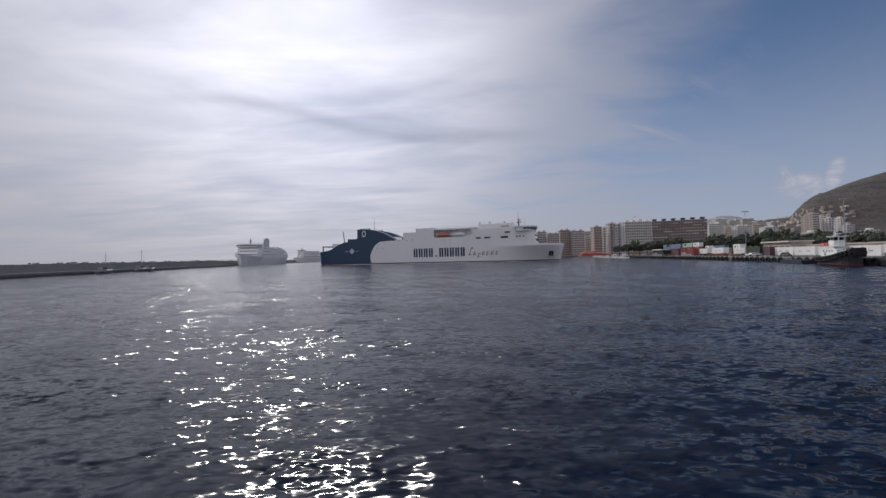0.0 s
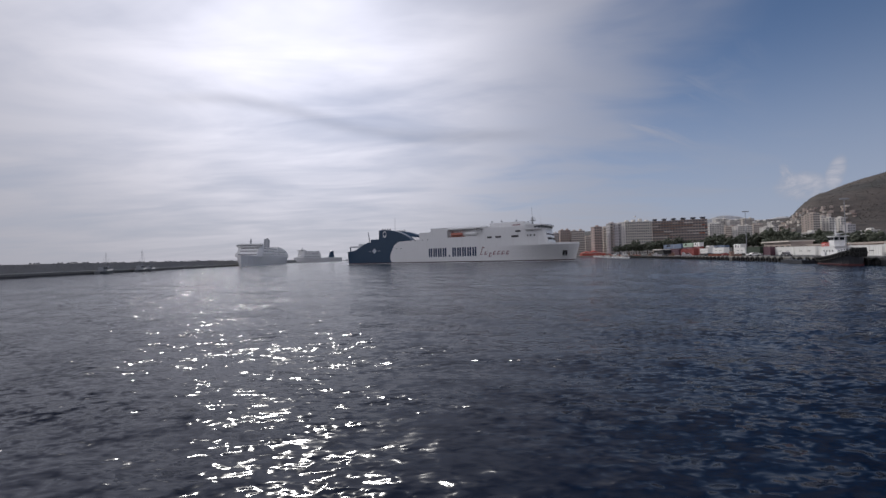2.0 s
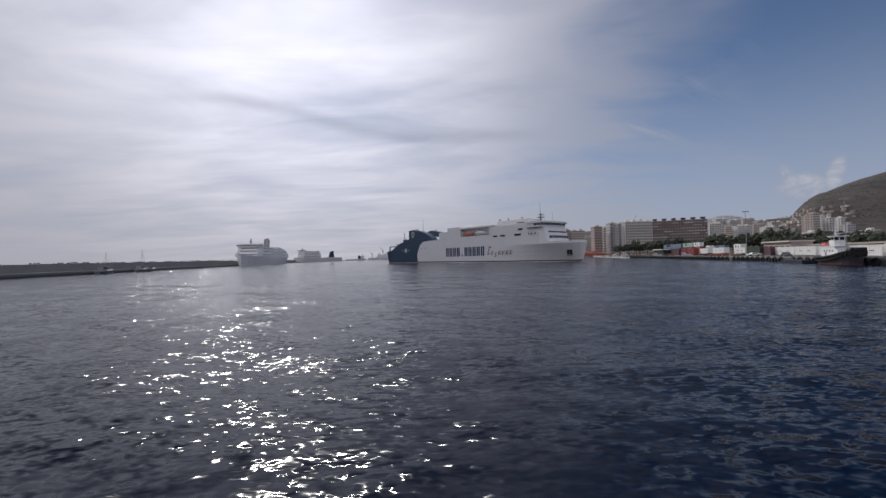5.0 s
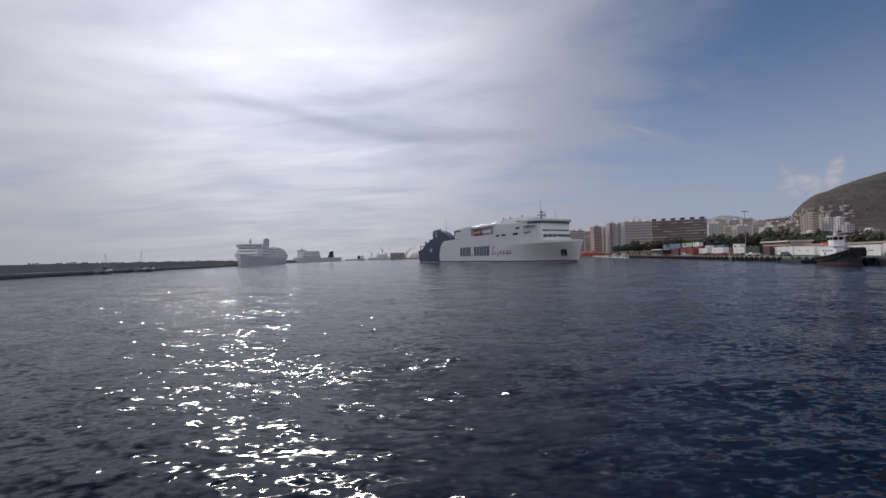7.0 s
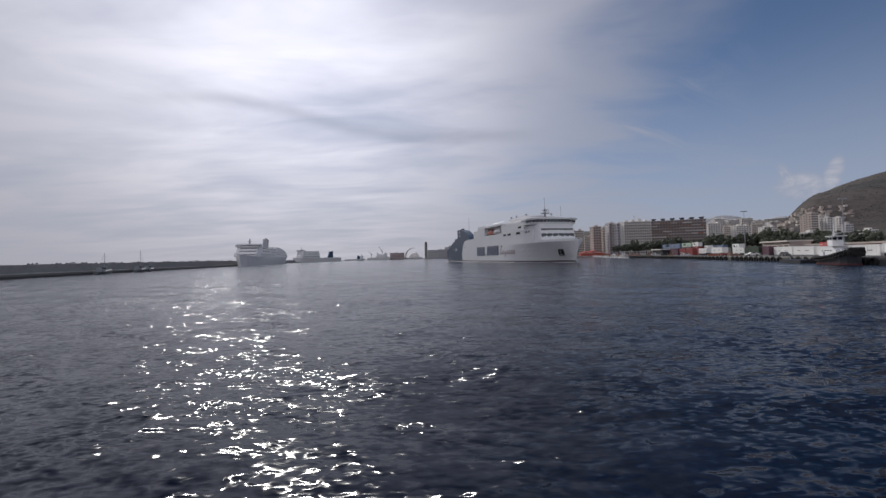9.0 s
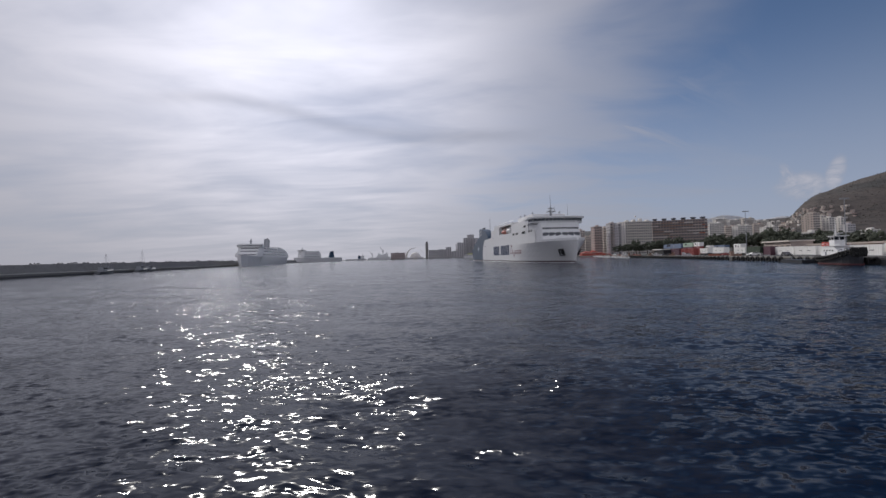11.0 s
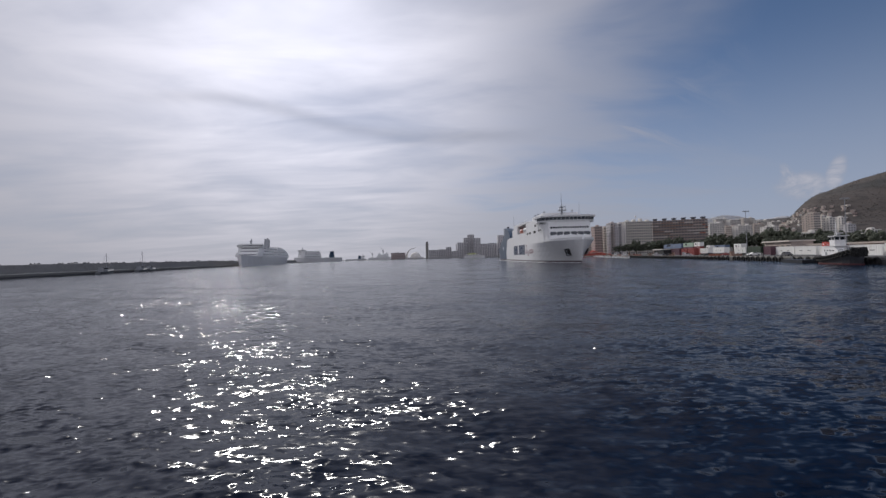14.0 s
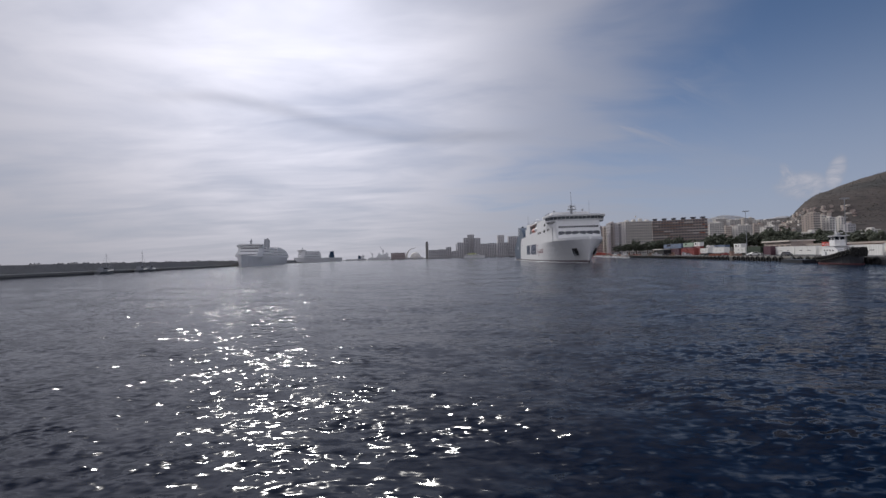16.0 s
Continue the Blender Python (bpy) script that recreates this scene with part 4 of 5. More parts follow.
ALONG = -104
for name, label, x, y, w, h, colour, wheels, marks in (
        ("container", "long white refrigerated container on the quay", 131.8, 142.2, 10.4, 3.35, BOXWHITE, False, True),
        ("container", "long white refrigerated container on the quay", 128.9, 131.2, 10.2, 3.3, BOXWHITE, False, True),
        ("container", "white container beside the tug berth", 126.4, 121.6, 6.1, 3.0, BOXWHITE, False, False),
        ("container", "white container close to the tug", 112.6, 98.2, 9.8, 3.1, BOXWHITE, False, True),
        ("trailer", "white boxy trailer on wheels at the yard's end", 109.8, 89.0, 6.5, 3.3, BOXWHITE, True, False),
        ("trailer", "dark green covered trailer on wheels", 133.6, 158.5, 10.0, 3.75, BOXGREEN, True, False),
        ("container", "maroon container on the quay", 132.4, 150.6, 4.6, 3.6, BOXPURPLE, False, False),
        ("trailer", "white trailer on wheels on the quay", 138.4, 171.5, 8.6, 3.7, BOXWHITE, True, True),
        ("trailer", "white trailer parked in the yard", 145.0, 194, 12.0, 4.1, BOXWHITE, True, True),
        ("trailer", "white trailer beside the red containers", 148.4, 209.5, 9.8, 3.9, BOXWHITE, True, True),
        ("container", "dark red container on the quay", 148.9, 221.5, 9.4, 4.2, BOXRED, False, False),
        ("container", "dark red container on the quay", 151.4, 231.5, 9.4, 4.2, BOXRED, False, False),
        ("container", "maroon container among others", 154.4, 245.5, 15.5, 4.5, BOXPURPLE, False, False)):
    container(name, label, x, y, w, h, colour, ALONG, wheels=wheels, marks=marks)


def stacked_cabins(label, x, y, w, levels, colour, lower):
    """Box cabins piled on one another, each with its ribs, a door and a window."""
    a = thing("cabin_stack", label, "cabins", pose(x, y, 1.45, 0, 0, ALONG), "cabins in the yard")
    for k in range(levels):
        c = part("cabin", box(-w / 2, w / 2, 0, 2.5, 0.1 + 2.75 * k, 2.8 + 2.75 * k, 0.05), colour if k == levels - 1 else lower, a)
        part("window", box(-w * 0.3, -w * 0.08, -0.04, 0.06, 1.2 + 2.75 * k, 2.2 + 2.75 * k), GLASS, c)
        part("door", box(w * 0.1, w * 0.1 + 0.9, -0.04, 0.06, 0.2 + 2.75 * k, 2.2 + 2.75 * k), STEEL, c)
    part("skid", box(-w / 2 + 0.1, w / 2 - 0.1, 0.1, 2.4, 0, 0.12), STEEL, a)


stacked_cabins("pale green cabin on top of dark cabins", 175.1, 263.4, 17, 3, PALEGREEN, BOXPURPLE)
stacked_cabins("white cabin on top of dark cabins", 171.9, 249.4, 9, 3, BOXWHITE, BOXRED)
stacked_cabins("tall pile of white cabins in the yard", 148.6, 186, 6.4, 2, BOXWHITE, BOXWHITE)
stacked_cabins("dark cabins behind the white trailers", 162.3, 216.4, 13, 2, BOXBLUE, BOXPURPLE)
stacked_cabins("small white cabin on a dark one", 156.0, 217, 4.6, 2, BOXWHITE, SLATE)
stacked_cabins("row of blue-grey cabins behind the red containers", 181.6, 292.1, 38, 3, BOXBLUE, BOXBLUE)


def shed(label, x, y, w, h, deep, wall, roofmat, bays, turn=0.0):
    a = thing("shed", label, "shed", pose(x, y, 1.42, 0, 0, turn))
    part("wall", box(-w / 2, w / 2, 0, deep, 0, h - 0.6), wall, a)
    part("roof", box(-w / 2 - 0.5, w / 2 + 0.5, -1.0, deep + 0.5, h - 0.6, h), roofmat, a)
    d = mesh_of("doorway", box(-w / bays * 0.33, w / bays * 0.33, -0.06, 0.1, 0, (h - 0.6) * 0.72), HOLE)
    for k in range(bays):
        share("doorway", d, a, Matrix.Translation((-w / 2 + (k + 0.5) * w / bays, 0, 0)))


# open shed built closed, its inner shade put into the wall colour
shed("dark open shed with a white roof on the quay", 154.5, 264, 21, 4.5, 9, HOLE, PALE, 6, turn=ALONG)
# the warehouse wall's shade is put into its brown
shed("long low warehouse with a tan roof", 145, 115, 118, 4.3, 12, BROWN, TAN, 20, turn=ALONG)
shed("rough grey-tan store building", 153.5, 169.2, 19, 6.2, 8, TAN, CREAM, 5, turn=ALONG)


def light_pole(label, x, y, h):
    a = thing("light_pole", label, "light pole", pose(x, y, 1.43), "yard light poles")
    part("pole", rod((0, 0, 0), (0, 0, h), 0.17, 0.08, 10), STEEL, a)
    part("foot", box(-0.5, 0.5, -0.5, 0.5, 0, 0.5, 0.05), CONC, a)
    part("crossarm", box(-1.4, 1.4, -0.1, 0.1, h - 0.1, h + 0.1), STEEL, a)
    for k in (-1.2, -0.4, 0.4, 1.2):
        part("floodlight", box(k - 0.22, k + 0.22, -0.3, 0.12, h - 0.22, h + 0.18, 0.03), STEEL, a)


light_pole("tall grey floodlight mast in the yard", 137.8, 167, 20)
light_pole("tall grey floodlight mast near the tug", 131.5, 120, 18.5)


# red awnings and small craft at the basin's head
for k, (x, y, w, h) in enumerate(((176, 452, 13, 5.5), (190, 456, 14, 6.5), (203, 462, 12, 5.0))):
    a = thing("awning", "orange-red wavy awning at the basin", "awning", pose(x, y, 1.43), "awnings at the basin")
    rings = []
    for i in range(9):
        u = i / 8
        xx = -w / 2 + w * u
        zz = h * (0.7 + 0.3 * math.sin(u * math.pi + k))
        rings.append([(xx, -3, 0), (xx, -3, zz * 0.8), (xx, 1, zz), (xx, 5, zz * 0.8), (xx, 5, 0)])
    part("cover", loft(rings), TENT, a)
    part("ridge_strip", box(-w / 2, w / 2, -3.2, -2.9, h * 0.55, h * 0.62), PALE, a)


def small_boat(seed):
    r = random.Random(seed)
    L, B = r.uniform(8, 12), 3.2
    a = thing("motorboat", "small white motorboat moored at the basin", "boat", group="small boats at the basin")
    rings = []
    for i in range(9):
        u = i / 8
        w = B / 2 * (1 - max(0, (u - 0.45) / 0.55) ** 2.2)
        x = -L / 2 + L * u
        rings.append([(x, -w * 0.8, -0.3), (x, -w - 0.02, 0.7 + 0.3 * u), (x, w + 0.02, 0.7 + 0.3 * u), (x, w * 0.8, -0.3)])
    part("hull", loft(rings), WHITE, a)
    part("cabin", box(-L * 0.2, L * 0.2, -1.1, 1.1, 0.7, 2.0, 0.15), CREAM, a)
    part("windscreen", box(-L * 0.19, L * 0.205, -1.12, 1.12, 1.3, 1.75), GLASS, a)
    if seed % 2:
        part("mast", rod((0, 0, 1.9), (0, 0, 8.0), 0.09, 0.05, 6), STEEL, a)
    return a


boats = [small_boat(1), small_boat(2), small_boat(3)]
rb = random.Random(5)
for k in range(10):
    f = (k + 0.5) / 10
    x, y = 136 + 44 * f + rb.uniform(-1, 1) - 3.5, 262 + 172 * f
    m = pose(x, y, 0, 0, 0, rb.choice((78, 258)) + rb.uniform(-8, 8))
    if k < 3:
        boats[k].matrix_world = m
    else:
        copy_thing(boats[rb.randrange(3)], m)


# ---- tug ----
def build_tug():
    s = thing("tugboat", "black-hulled tugboat with white wheelhouse moored at the quay", "tugboat", pose(95.3, 88.0, 0, 0, 0, -107) @ Matrix.Scale(1.08, 4))
    L = 5.3
    lines = spline([-L, -L * 0.7, 0, L * 0.5, L * 0.8, L], [1.5, 1.85, 2.0, 1.8, 1.25, 0.35])
    sheer = spline([-L, -3, 0, 2.5, 4.2, L], [1.75, 1.8, 2.15, 2.75, 3.2, 3.35])

    def skin(lo, hi, swell):
        rings = []
        for i in range(17):
            x = -L + 2 * L * i / 16
            w = lines(x)
            zs = [lo(x) + (hi(x) - lo(x)) * f for f in (0, 0.5, 1)]
            rings.append([(x, -w * f - swell, z) for f, z in zip((0.86, 0.95, 1), zs)] + [(x, w * f + swell, z) for f, z in zip((1, 0.95, 0.86), zs[::-1])])
        return loft(rings)
    black = mat("tug_black", (0.018, 0.02, 0.026), 0.45, 0, 0.3)
    part("hull", skin(lambda x: 0.22, sheer, 0.0), black, s, "black tug hull")
    part("boot_topping", skin(lambda x: -0.8, lambda x: 0.24, 0.02), mat("tug_red", (0.09, 0.022, 0.022), 0.6), s, "dark red boot topping")
    part("rubbing_strake", skin(lambda x: sheer(x) - 0.35, lambda x: sheer(x) - 0.05, 0.14), RUBBER, s)
    part("deck", skin(lambda x: sheer(x) - 0.04, lambda x: sheer(x) + 0.02, -0.12), SLATE, s)
    # deckhouse with a front sloping down to the foredeck
    house = part("deckhouse", prism([(-4.3, 1.8), (1.6, 2.3), (0.9, 3.0), (-0.1, 3.9), (-2.7, 4.1), (-3.6, 3.0), (-4.3, 2.9)], -1.3, 1.3), WHITE, s, "white deckhouse with a sloping front")
    for sgn in (-1, 1):
        for x in (-3.2, -2.3, -1.4, -0.5):
            part("porthole", rod((x, sgn * 1.28, 3.05), (x, sgn * 1.36, 3.05), 0.17, n=12), GLASS, house)
        part("door", box(-3.0, -2.5, sgn * 1.32 - 0.03, sgn * 1.32 + 0.03, 2.0, 2.75, 0.01), STEEL, house)
    part("upper_deck", box(-3.0, 0.5, -1.45, 1.45, 3.95, 4.1, 0.03), WHITE, s)
    rail = bmesh.new()
    for x in (-2.9, -2.0, -1.1, -0.2, 0.4):
        for sgn in (-1, 1):
            add_rod(rail, (x, sgn * 1.38, 4.1), (x, sgn * 1.38, 4.75), 0.025, n=5)
    for sgn in (-1, 1):
        for z in (4.4, 4.75):
            add_rod(rail, (-2.9, sgn * 1.38, z), (0.4, sgn * 1.38, z), 0.022, n=5)
    part("railing", rail, WHITE, s)
    # wheelhouse: eight-sided, flaring a little, windows all round
    plan = [(-2.1, -0.95), (-0.5, -0.95), (0.15, -0.45), (0.15, 0.45), (-0.5, 0.95), (-2.1, 0.95)]
    rings = [[(x * (1 + o) - 0.9 * -o, y * (1 + o), z) for x, y in plan] for z, o in ((4.1, 0.0), (5.3, 0.03), (6.2, 0.1))]
    wh = part("wheelhouse", loft(rings), WHITE, s)
    ring = plan[:]
    for (xa, ya), (xb, yb) in zip(ring, ring[1:] + ring[:1]):
        n = 2 if math.hypot(xb - xa, yb - ya) > 1.2 else 1
        for k in range(n):
            w = bmesh.new()
            quad = []
            for f, z, o in (((k + 0.1) / n, 5.4, 0.06), ((k + 0.9) / n, 5.4, 0.06), ((k + 0.9) / n, 6.05, 0.12), ((k + 0.1) / n, 6.05, 0.12)):
                quad.append(w.verts.new(((xa + (xb - xa) * f) * (1 + o) + 0.9 * o, (ya + (yb - ya) * f) * (1 + o), z)))
            w.faces.new(quad)
            part("window", w, GLASS, wh)
    part("wheelhouse_roof", box(-2.5, 0.5, -1.2, 1.2, 6.2, 6.36, 0.05), WHITE, wh)
    funnel = part("funnel", box(-4.0, -3.0, -1.25, -0.45, 2.9, 4.0, 0.05), WHITE, s)
    part("funnel_top", box(-4.05, -2.95, -1.3, -0.4, 4.0, 5.0, 0.08), SIGNRED, funnel, "red funnel top with a white square")
    part("emblem", box(-3.65, -3.4, -1.34, -1.27, 4.35, 4.65), WHITE, s, "plain white square")
    m = rod((-1.6, 0, 6.3), (-1.7, 0, 9.6), 0.09, 0.05)
    add_box(m, -1.78, -1.58, -0.7, 0.7, 7.6, 7.68)
    add_box(m, -2.2, -1.1, -0.06, 0.06, 8.4, 8.46)
    add_rod(m, (-3.0, 0, 4.1), (-1.66, 0, 7.9), 0.045)
    part("mast", m, WHITE, s)
    part("radar", box(-0.6, -0.45, -0.6, 0.6, 6.85, 6.98), WHITE, s)
    part("radar_foot", rod((-0.52, 0, 6.3), (-0.52, 0, 6.88), 0.09), STEEL, s)
    for x, y in ((-2.2, 0.7), (0.1, -0.7)):
        part("searchlight", add_rod(rod((x, y, 6.3), (x, y, 6.6), 0.04), (x - 0.12, y, 6.68), (x + 0.16, y, 6.7), 0.13, n=10), STEEL, s)
    part("towing_winch", add_box(rod((2.5, -0.7, 3.1), (2.5, 0.7, 3.1), 0.4, n=14), 2.1, 2.9, -0.85, -0.7, 2.6, 3.5), STEEL, s)
    part("bitts", add_box(rod((3.8, -0.4, 3.0), (3.8, -0.4, 3.8), 0.13), 3.65, 3.95, -0.7, 0.7, 3.45, 3.62), black, s)
    for k in range(13):
        x = -4.6 + 9.0 * k / 12
        for sgn in (-1, 1):
            share("tyre_fender", TYRE, s, Matrix.Translation((x, sgn * (lines(x) + 0.2), sheer(x) - 0.65)) @ Matrix.Diagonal((0.5, 0.6, 0.55, 1)))
    # the bow's thick fender of stacked tyres
    for z in (2.3, 3.05):
        for k in range(7):
            q = -1.2 + 0.4 * k
            share("tyre_fender", TYRE, s, Matrix.Translation((L - 0.55 + 0.45 * math.cos(q), math.sin(q) * 1.05, z)) @ Matrix.Rotation(math.pi / 2 + q * 0.9, 4, "Z") @ Matrix.Diagonal((0.62, 0.9, 0.62, 1)))
    r = bmesh.new()
    for sgn in (-1, 1):
        for x in np.linspace(1.9, 4.6, 7):
            add_rod(r, (x, sgn * (lines(x) - 0.1), sheer(x)), (x, sgn * (lines(x) - 0.1), sheer(x) + 0.5), 0.04, n=5)
        add_rod(r, (1.9, sgn * (lines(1.9) - 0.1), sheer(1.9) + 0.5), (4.6, sgn * (lines(4.6) - 0.1), sheer(4.6) + 0.5), 0.04, n=5)
    part("bulwark_rail", r, black, s)
    b = thing("pontoon", "low dark work pontoon beside the tug", "pontoon", pose(100.6, 104.5, 0, 0, 0, 72.5))
    part("deck", box(-5, 5, -1.6, 1.6, -0.5, 0.85, 0.08), black, b)
    part("bollard", rod((-3, 0, 0.8), (-3, 0, 1.5), 0.16), STEEL, b)
    part("bollard", rod((3, 0, 0.8), (3, 0, 1.5), 0.16), STEEL, b)


build_tug()


# ---- breakwater ----
def build_breakwater():
    m = pose(-158.5, 115, 0, 0, 0, 13.0)
    a = tagged(part("breakwater", box(-14, 0, -330, 960, -4, 1.55, 0.05), CONC), "grey concrete breakwater quay with rock wall", "breakwater", kind="structure")
    a.matrix_world = m
    part("wet_wall", box(-0.3, 0.06, -330, 960, -0.5, 0.75), DARKCONC, a)
    wall = bmesh.new()
    ys = np.arange(-330, 961, 6.0)
    rings = []
    for k, y in enumerate(ys):
        t = 5.3 + 0.5 * noise.noise(Vector((y / 19, 3, 0))) + 0.9 * max(0, min(1, y / 250))
        rings.append([(-40, y, -3), (-38, y, t - 1.2), (-18, y, t), (-14.0, y, t - 0.1), (-13.2, y, 1.5), (-13.2, y, -3)])
    part("wall", loft(rings), ROCK, a)
    rb = random.Random(8)
    rocks = []
    for k in range(5):
        b = bmesh.new()
        bmesh.ops.create_icosphere(b, subdivisions=1, radius=1.0)
        for v in b.verts:
            v.co *= rb.uniform(0.7, 1.25)
            v.co.z *= 0.7
        rocks.append(mesh_of("rock", b, ROCK))
    for k in range(150):
        y = rb.uniform(-20, 330)
        x = rb.uniform(-18, -14.6)
        f = min(1.0, (-13.2 - x) / 4.8)
        t = 5.3 + 0.5 * noise.noise(Vector((y / 19, 3, 0))) + 0.9 * max(0, min(1, y / 250))
        s = rb.uniform(0.35, 0.75)
        share("rock", rocks[k % 5], a, Matrix.LocRotScale((x, y, t - 0.1), Euler((rb.uniform(0, 3), rb.uniform(0, 3), rb.uniform(0, 3))), (s * 1.3, s * 1.3, s)))
    part("coping", box(-0.9, 0.12, -330, 960, 1.5, 1.85, 0.05), mat("pale_concrete", (0.50, 0.49, 0.46), 0.8, 0, 0.2), a)
    return m


BW = build_breakwater()


def fishing_boat(y, L, mast, label):
    a = thing("fishing_boat", label, "boat", BW @ pose(3.2, y, 0, 0, 0, 90), "boats at the breakwater")
    hull = mat("boat_grey", (0.13, 0.14, 0.15), 0.5, 0, 0.2)
    rings = []
    for i in range(11):
        u = i / 10
        w = 2.3 * (1 - abs(2 * u - 0.85) ** 3 * 0.7) if u < 0.95 else 0.3
        x = -L / 2 + L * u
        rings.append([(x, -w * 0.75, -0.4), (x, -w, 1.2 + 1.1 * u * u), (x, w, 1.2 + 1.1 * u * u), (x, w * 0.75, -0.4)])
    part("hull", loft(rings), hull, a)
    part("wheelhouse", box(-L * 0.3, -L * 0.05, -1.3, 1.3, 1.1, 3.4, 0.1), STEEL, a)
    part("window", box(-L * 0.29, -L * 0.04, -1.33, 1.33, 2.6, 3.2), GLASS, a)
    part("mast", rod((L * 0.05, 0, 1), (L * 0.05, 0, mast), 0.14, 0.07), STEEL, a)
    part("boom", rod((L * 0.05, 0, 2.4), (L * 0.4, 0, 5.0), 0.09, 0.06), STEEL, a)
    part("rigging", add_rod(rod((L * 0.05, 0, mast - 0.4), (L * 0.48, 0, 2.3), 0.03, n=4), (L * 0.05, 0, mast - 0.4), (-L * 0.3, 0, 3.6), 0.03, n=4), STEEL, a)


fishing_boat(72.5, 12, 10.4, "small grey fishing boat with a mast at the breakwater")
fishing_boat(104.5, 11, 12.6, "grey work boat with a tall mast at the breakwater")
fishing_boat(114, 9, 6.0, "small grey boat moored at the breakwater")


# ---- moored ships ----
def moored_ship(label, m, L, B, free, tiers, funnel, name="moored_ferry", arch=None):
    """A passenger ship: hull, deck tiers with window bands, bridge, funnel and mast. Bow along -y."""
    s = thing(name, label, "ship", m)
    pl = spline([-L / 2, -L * 0.44, -L * 0.34, -L * 0.2, L * 0.4, L / 2], [0.3, B * 0.26, B * 0.42, B / 2, B / 2, B * 0.44])
    rings = []
    for i in range(25):
        y = -L / 2 + L * i / 24
        w = pl(y)
        z = free + 1.6 * max(0, (-y / L - 0.3) / 0.2)
        rings.append([(-w * 0.72, y + 2, -2), (-w * 0.8, y + 1.5, 0.5), (-w, y, z), (w, y, z), (w * 0.8, y + 1.5, 0.5), (w * 0.72, y + 2, -2)])
    part("hull", loft(rings), WHITE, s)
    z = free
    for k, (y0, y1, h, inset) in enumerate(tiers):
        b = B / 2 - inset
        rr = []
        for zz, o in ((z, 0), (z + h, 0.8)):
            rr.append([(-b * 0.7, y0 + o, zz), (b * 0.7, y0 + o, zz), (b, y0 + 5 + o, zz), (b, y1, zz), (-b, y1, zz), (-b, y0 + 5 + o, zz)])
        d = part("deck_tier", loft(rr), WHITE, s)
        n = int((y1 - y0 - 8) / 6)
        w = mesh_of("window_band", box(-0.08, 0.08, -2.1, 2.1, -0.55, 0.55), GLASS)
        for j in range(n):
            share("window_band", w, d, Matrix.Translation((b, y0 + 9 + 6 * j, z + h * 0.55)))
        share("window_band", w, d, Matrix.Translation((0, y0 + 0.35, z + h * 0.55)) @ Matrix.Rotation(math.pi / 2, 4, "Z") @ Matrix.Diagonal((1, b * 0.32, 0.6, 1)))
        z += h
    y0 = tiers[-1][0]
    br = part("bridge", box(-B / 2 + 1, B / 2 - 1, y0 - 1, y0 + 9, z, z + 2.6, 0.3), WHITE, s)
    part("bridge_windows", box(-B / 2 + 0.9, B / 2 - 0.9, y0 - 1.08, y0 + 3, z + 1.0, z + 1.8), GLASS, br)
    part("bridge_roof", box(-B / 2 + 1.6, B / 2 - 1.6, y0 + 0.2, y0 + 9, z + 2.6, z + 3.5, 0.4), WHITE, br)
    mm = rod((0, y0 + 5, z + 3), (0, y0 + 6, z + 9), 1.0, 0.45)
    add_box(mm, -1.8, 1.8, y0 + 5, y0 + 5.6, z + 6, z + 6.4)
    part("mast", mm, STEEL, s)
    fy, fh, fm = funnel
    fb = prism([(fy - 7, free - 0.5), (fy + 7, free - 0.5), (fy + 5.5, z + fh * 0.4), (fy + 7.0, z + fh), (fy + 1.5, z + fh + 1), (fy - 2.0, z + fh * 0.45)], -2.6, 2.6)
    for v in fb.verts:
        v.co = (v.co.y, v.co.x, v.co.z)
    part("funnel", fb, fm, s)
    part("exhaust", rod((0, fy + 4.0, z + fh - 1), (0, fy + 5.0, z + fh + 1.8), 0.8, 0.7), HOLE, s)
    if arch:
        # rounded after body sweeping down to the stern
        y0, y1, hh = arch
        rings = []
        for i in range(17):
            u = math.sin(math.pi / 2 * i / 16)
            y = y0 + (y1 - y0) * u
            top = free + 0.4 + hh * math.sqrt(max(0.0, 1 - u * u))
            b = B / 2 + 0.05
            rings.append([(-b, y, free - 0.3), (-b, y, top - 0.3), (-b * 0.8, y, top), (b * 0.8, y, top), (b, y, top - 0.3), (b, y, free - 0.3)])
        after = part("after_body", loft(rings), WHITE, s, "rounded white after body")
        w = mesh_of("window_band", box(-0.08, 0.08, -2.1, 2.1, -0.55, 0.55), GLASS)
        for zz in (free + 3.0, free + 6.0):
            n = int((y1 - y0) * math.sqrt(max(0.0, 1 - ((zz + 1.5 - free) / hh) ** 2)) / 6)
            for j in range(n):
                share("window_band", w, after, Matrix.Translation((B / 2 + 0.05, y0 + 3 + 6 * j, zz)))
    return s


ship_one = [(-66, 18, 4.2, 0.0), (-60, 18, 3.2, 0.3), (-58, 18, 3.0, 0.6)]
moored_ship("large white ferry moored along the breakwater", BW @ pose(17, 332, 0, 0, 0, 0), 176, 26, 9.5, ship_one, (14, 11.5, STEEL), arch=(14, 86, 12.2))
moored_ship("white ferry with dark funnel moored farther along", pose(-308, 900, 0, 0, 0, -40), 124, 24, 10.5, [(-48, 2, 6, 0.0), (-47, 1, 5.5, 0.3), (-46, -1, 4.5, 0.6)], (38, -1.0, NAVY))
moored_ship("small grey freighter at the far quay", pose(-318, 1336, 0, 0, 0, 90), 74, 14, 5, [(-30, -18, 5, 0.0), (-29, -19, 4, 0.3)], (-14, 3, NAVY), "freighter")
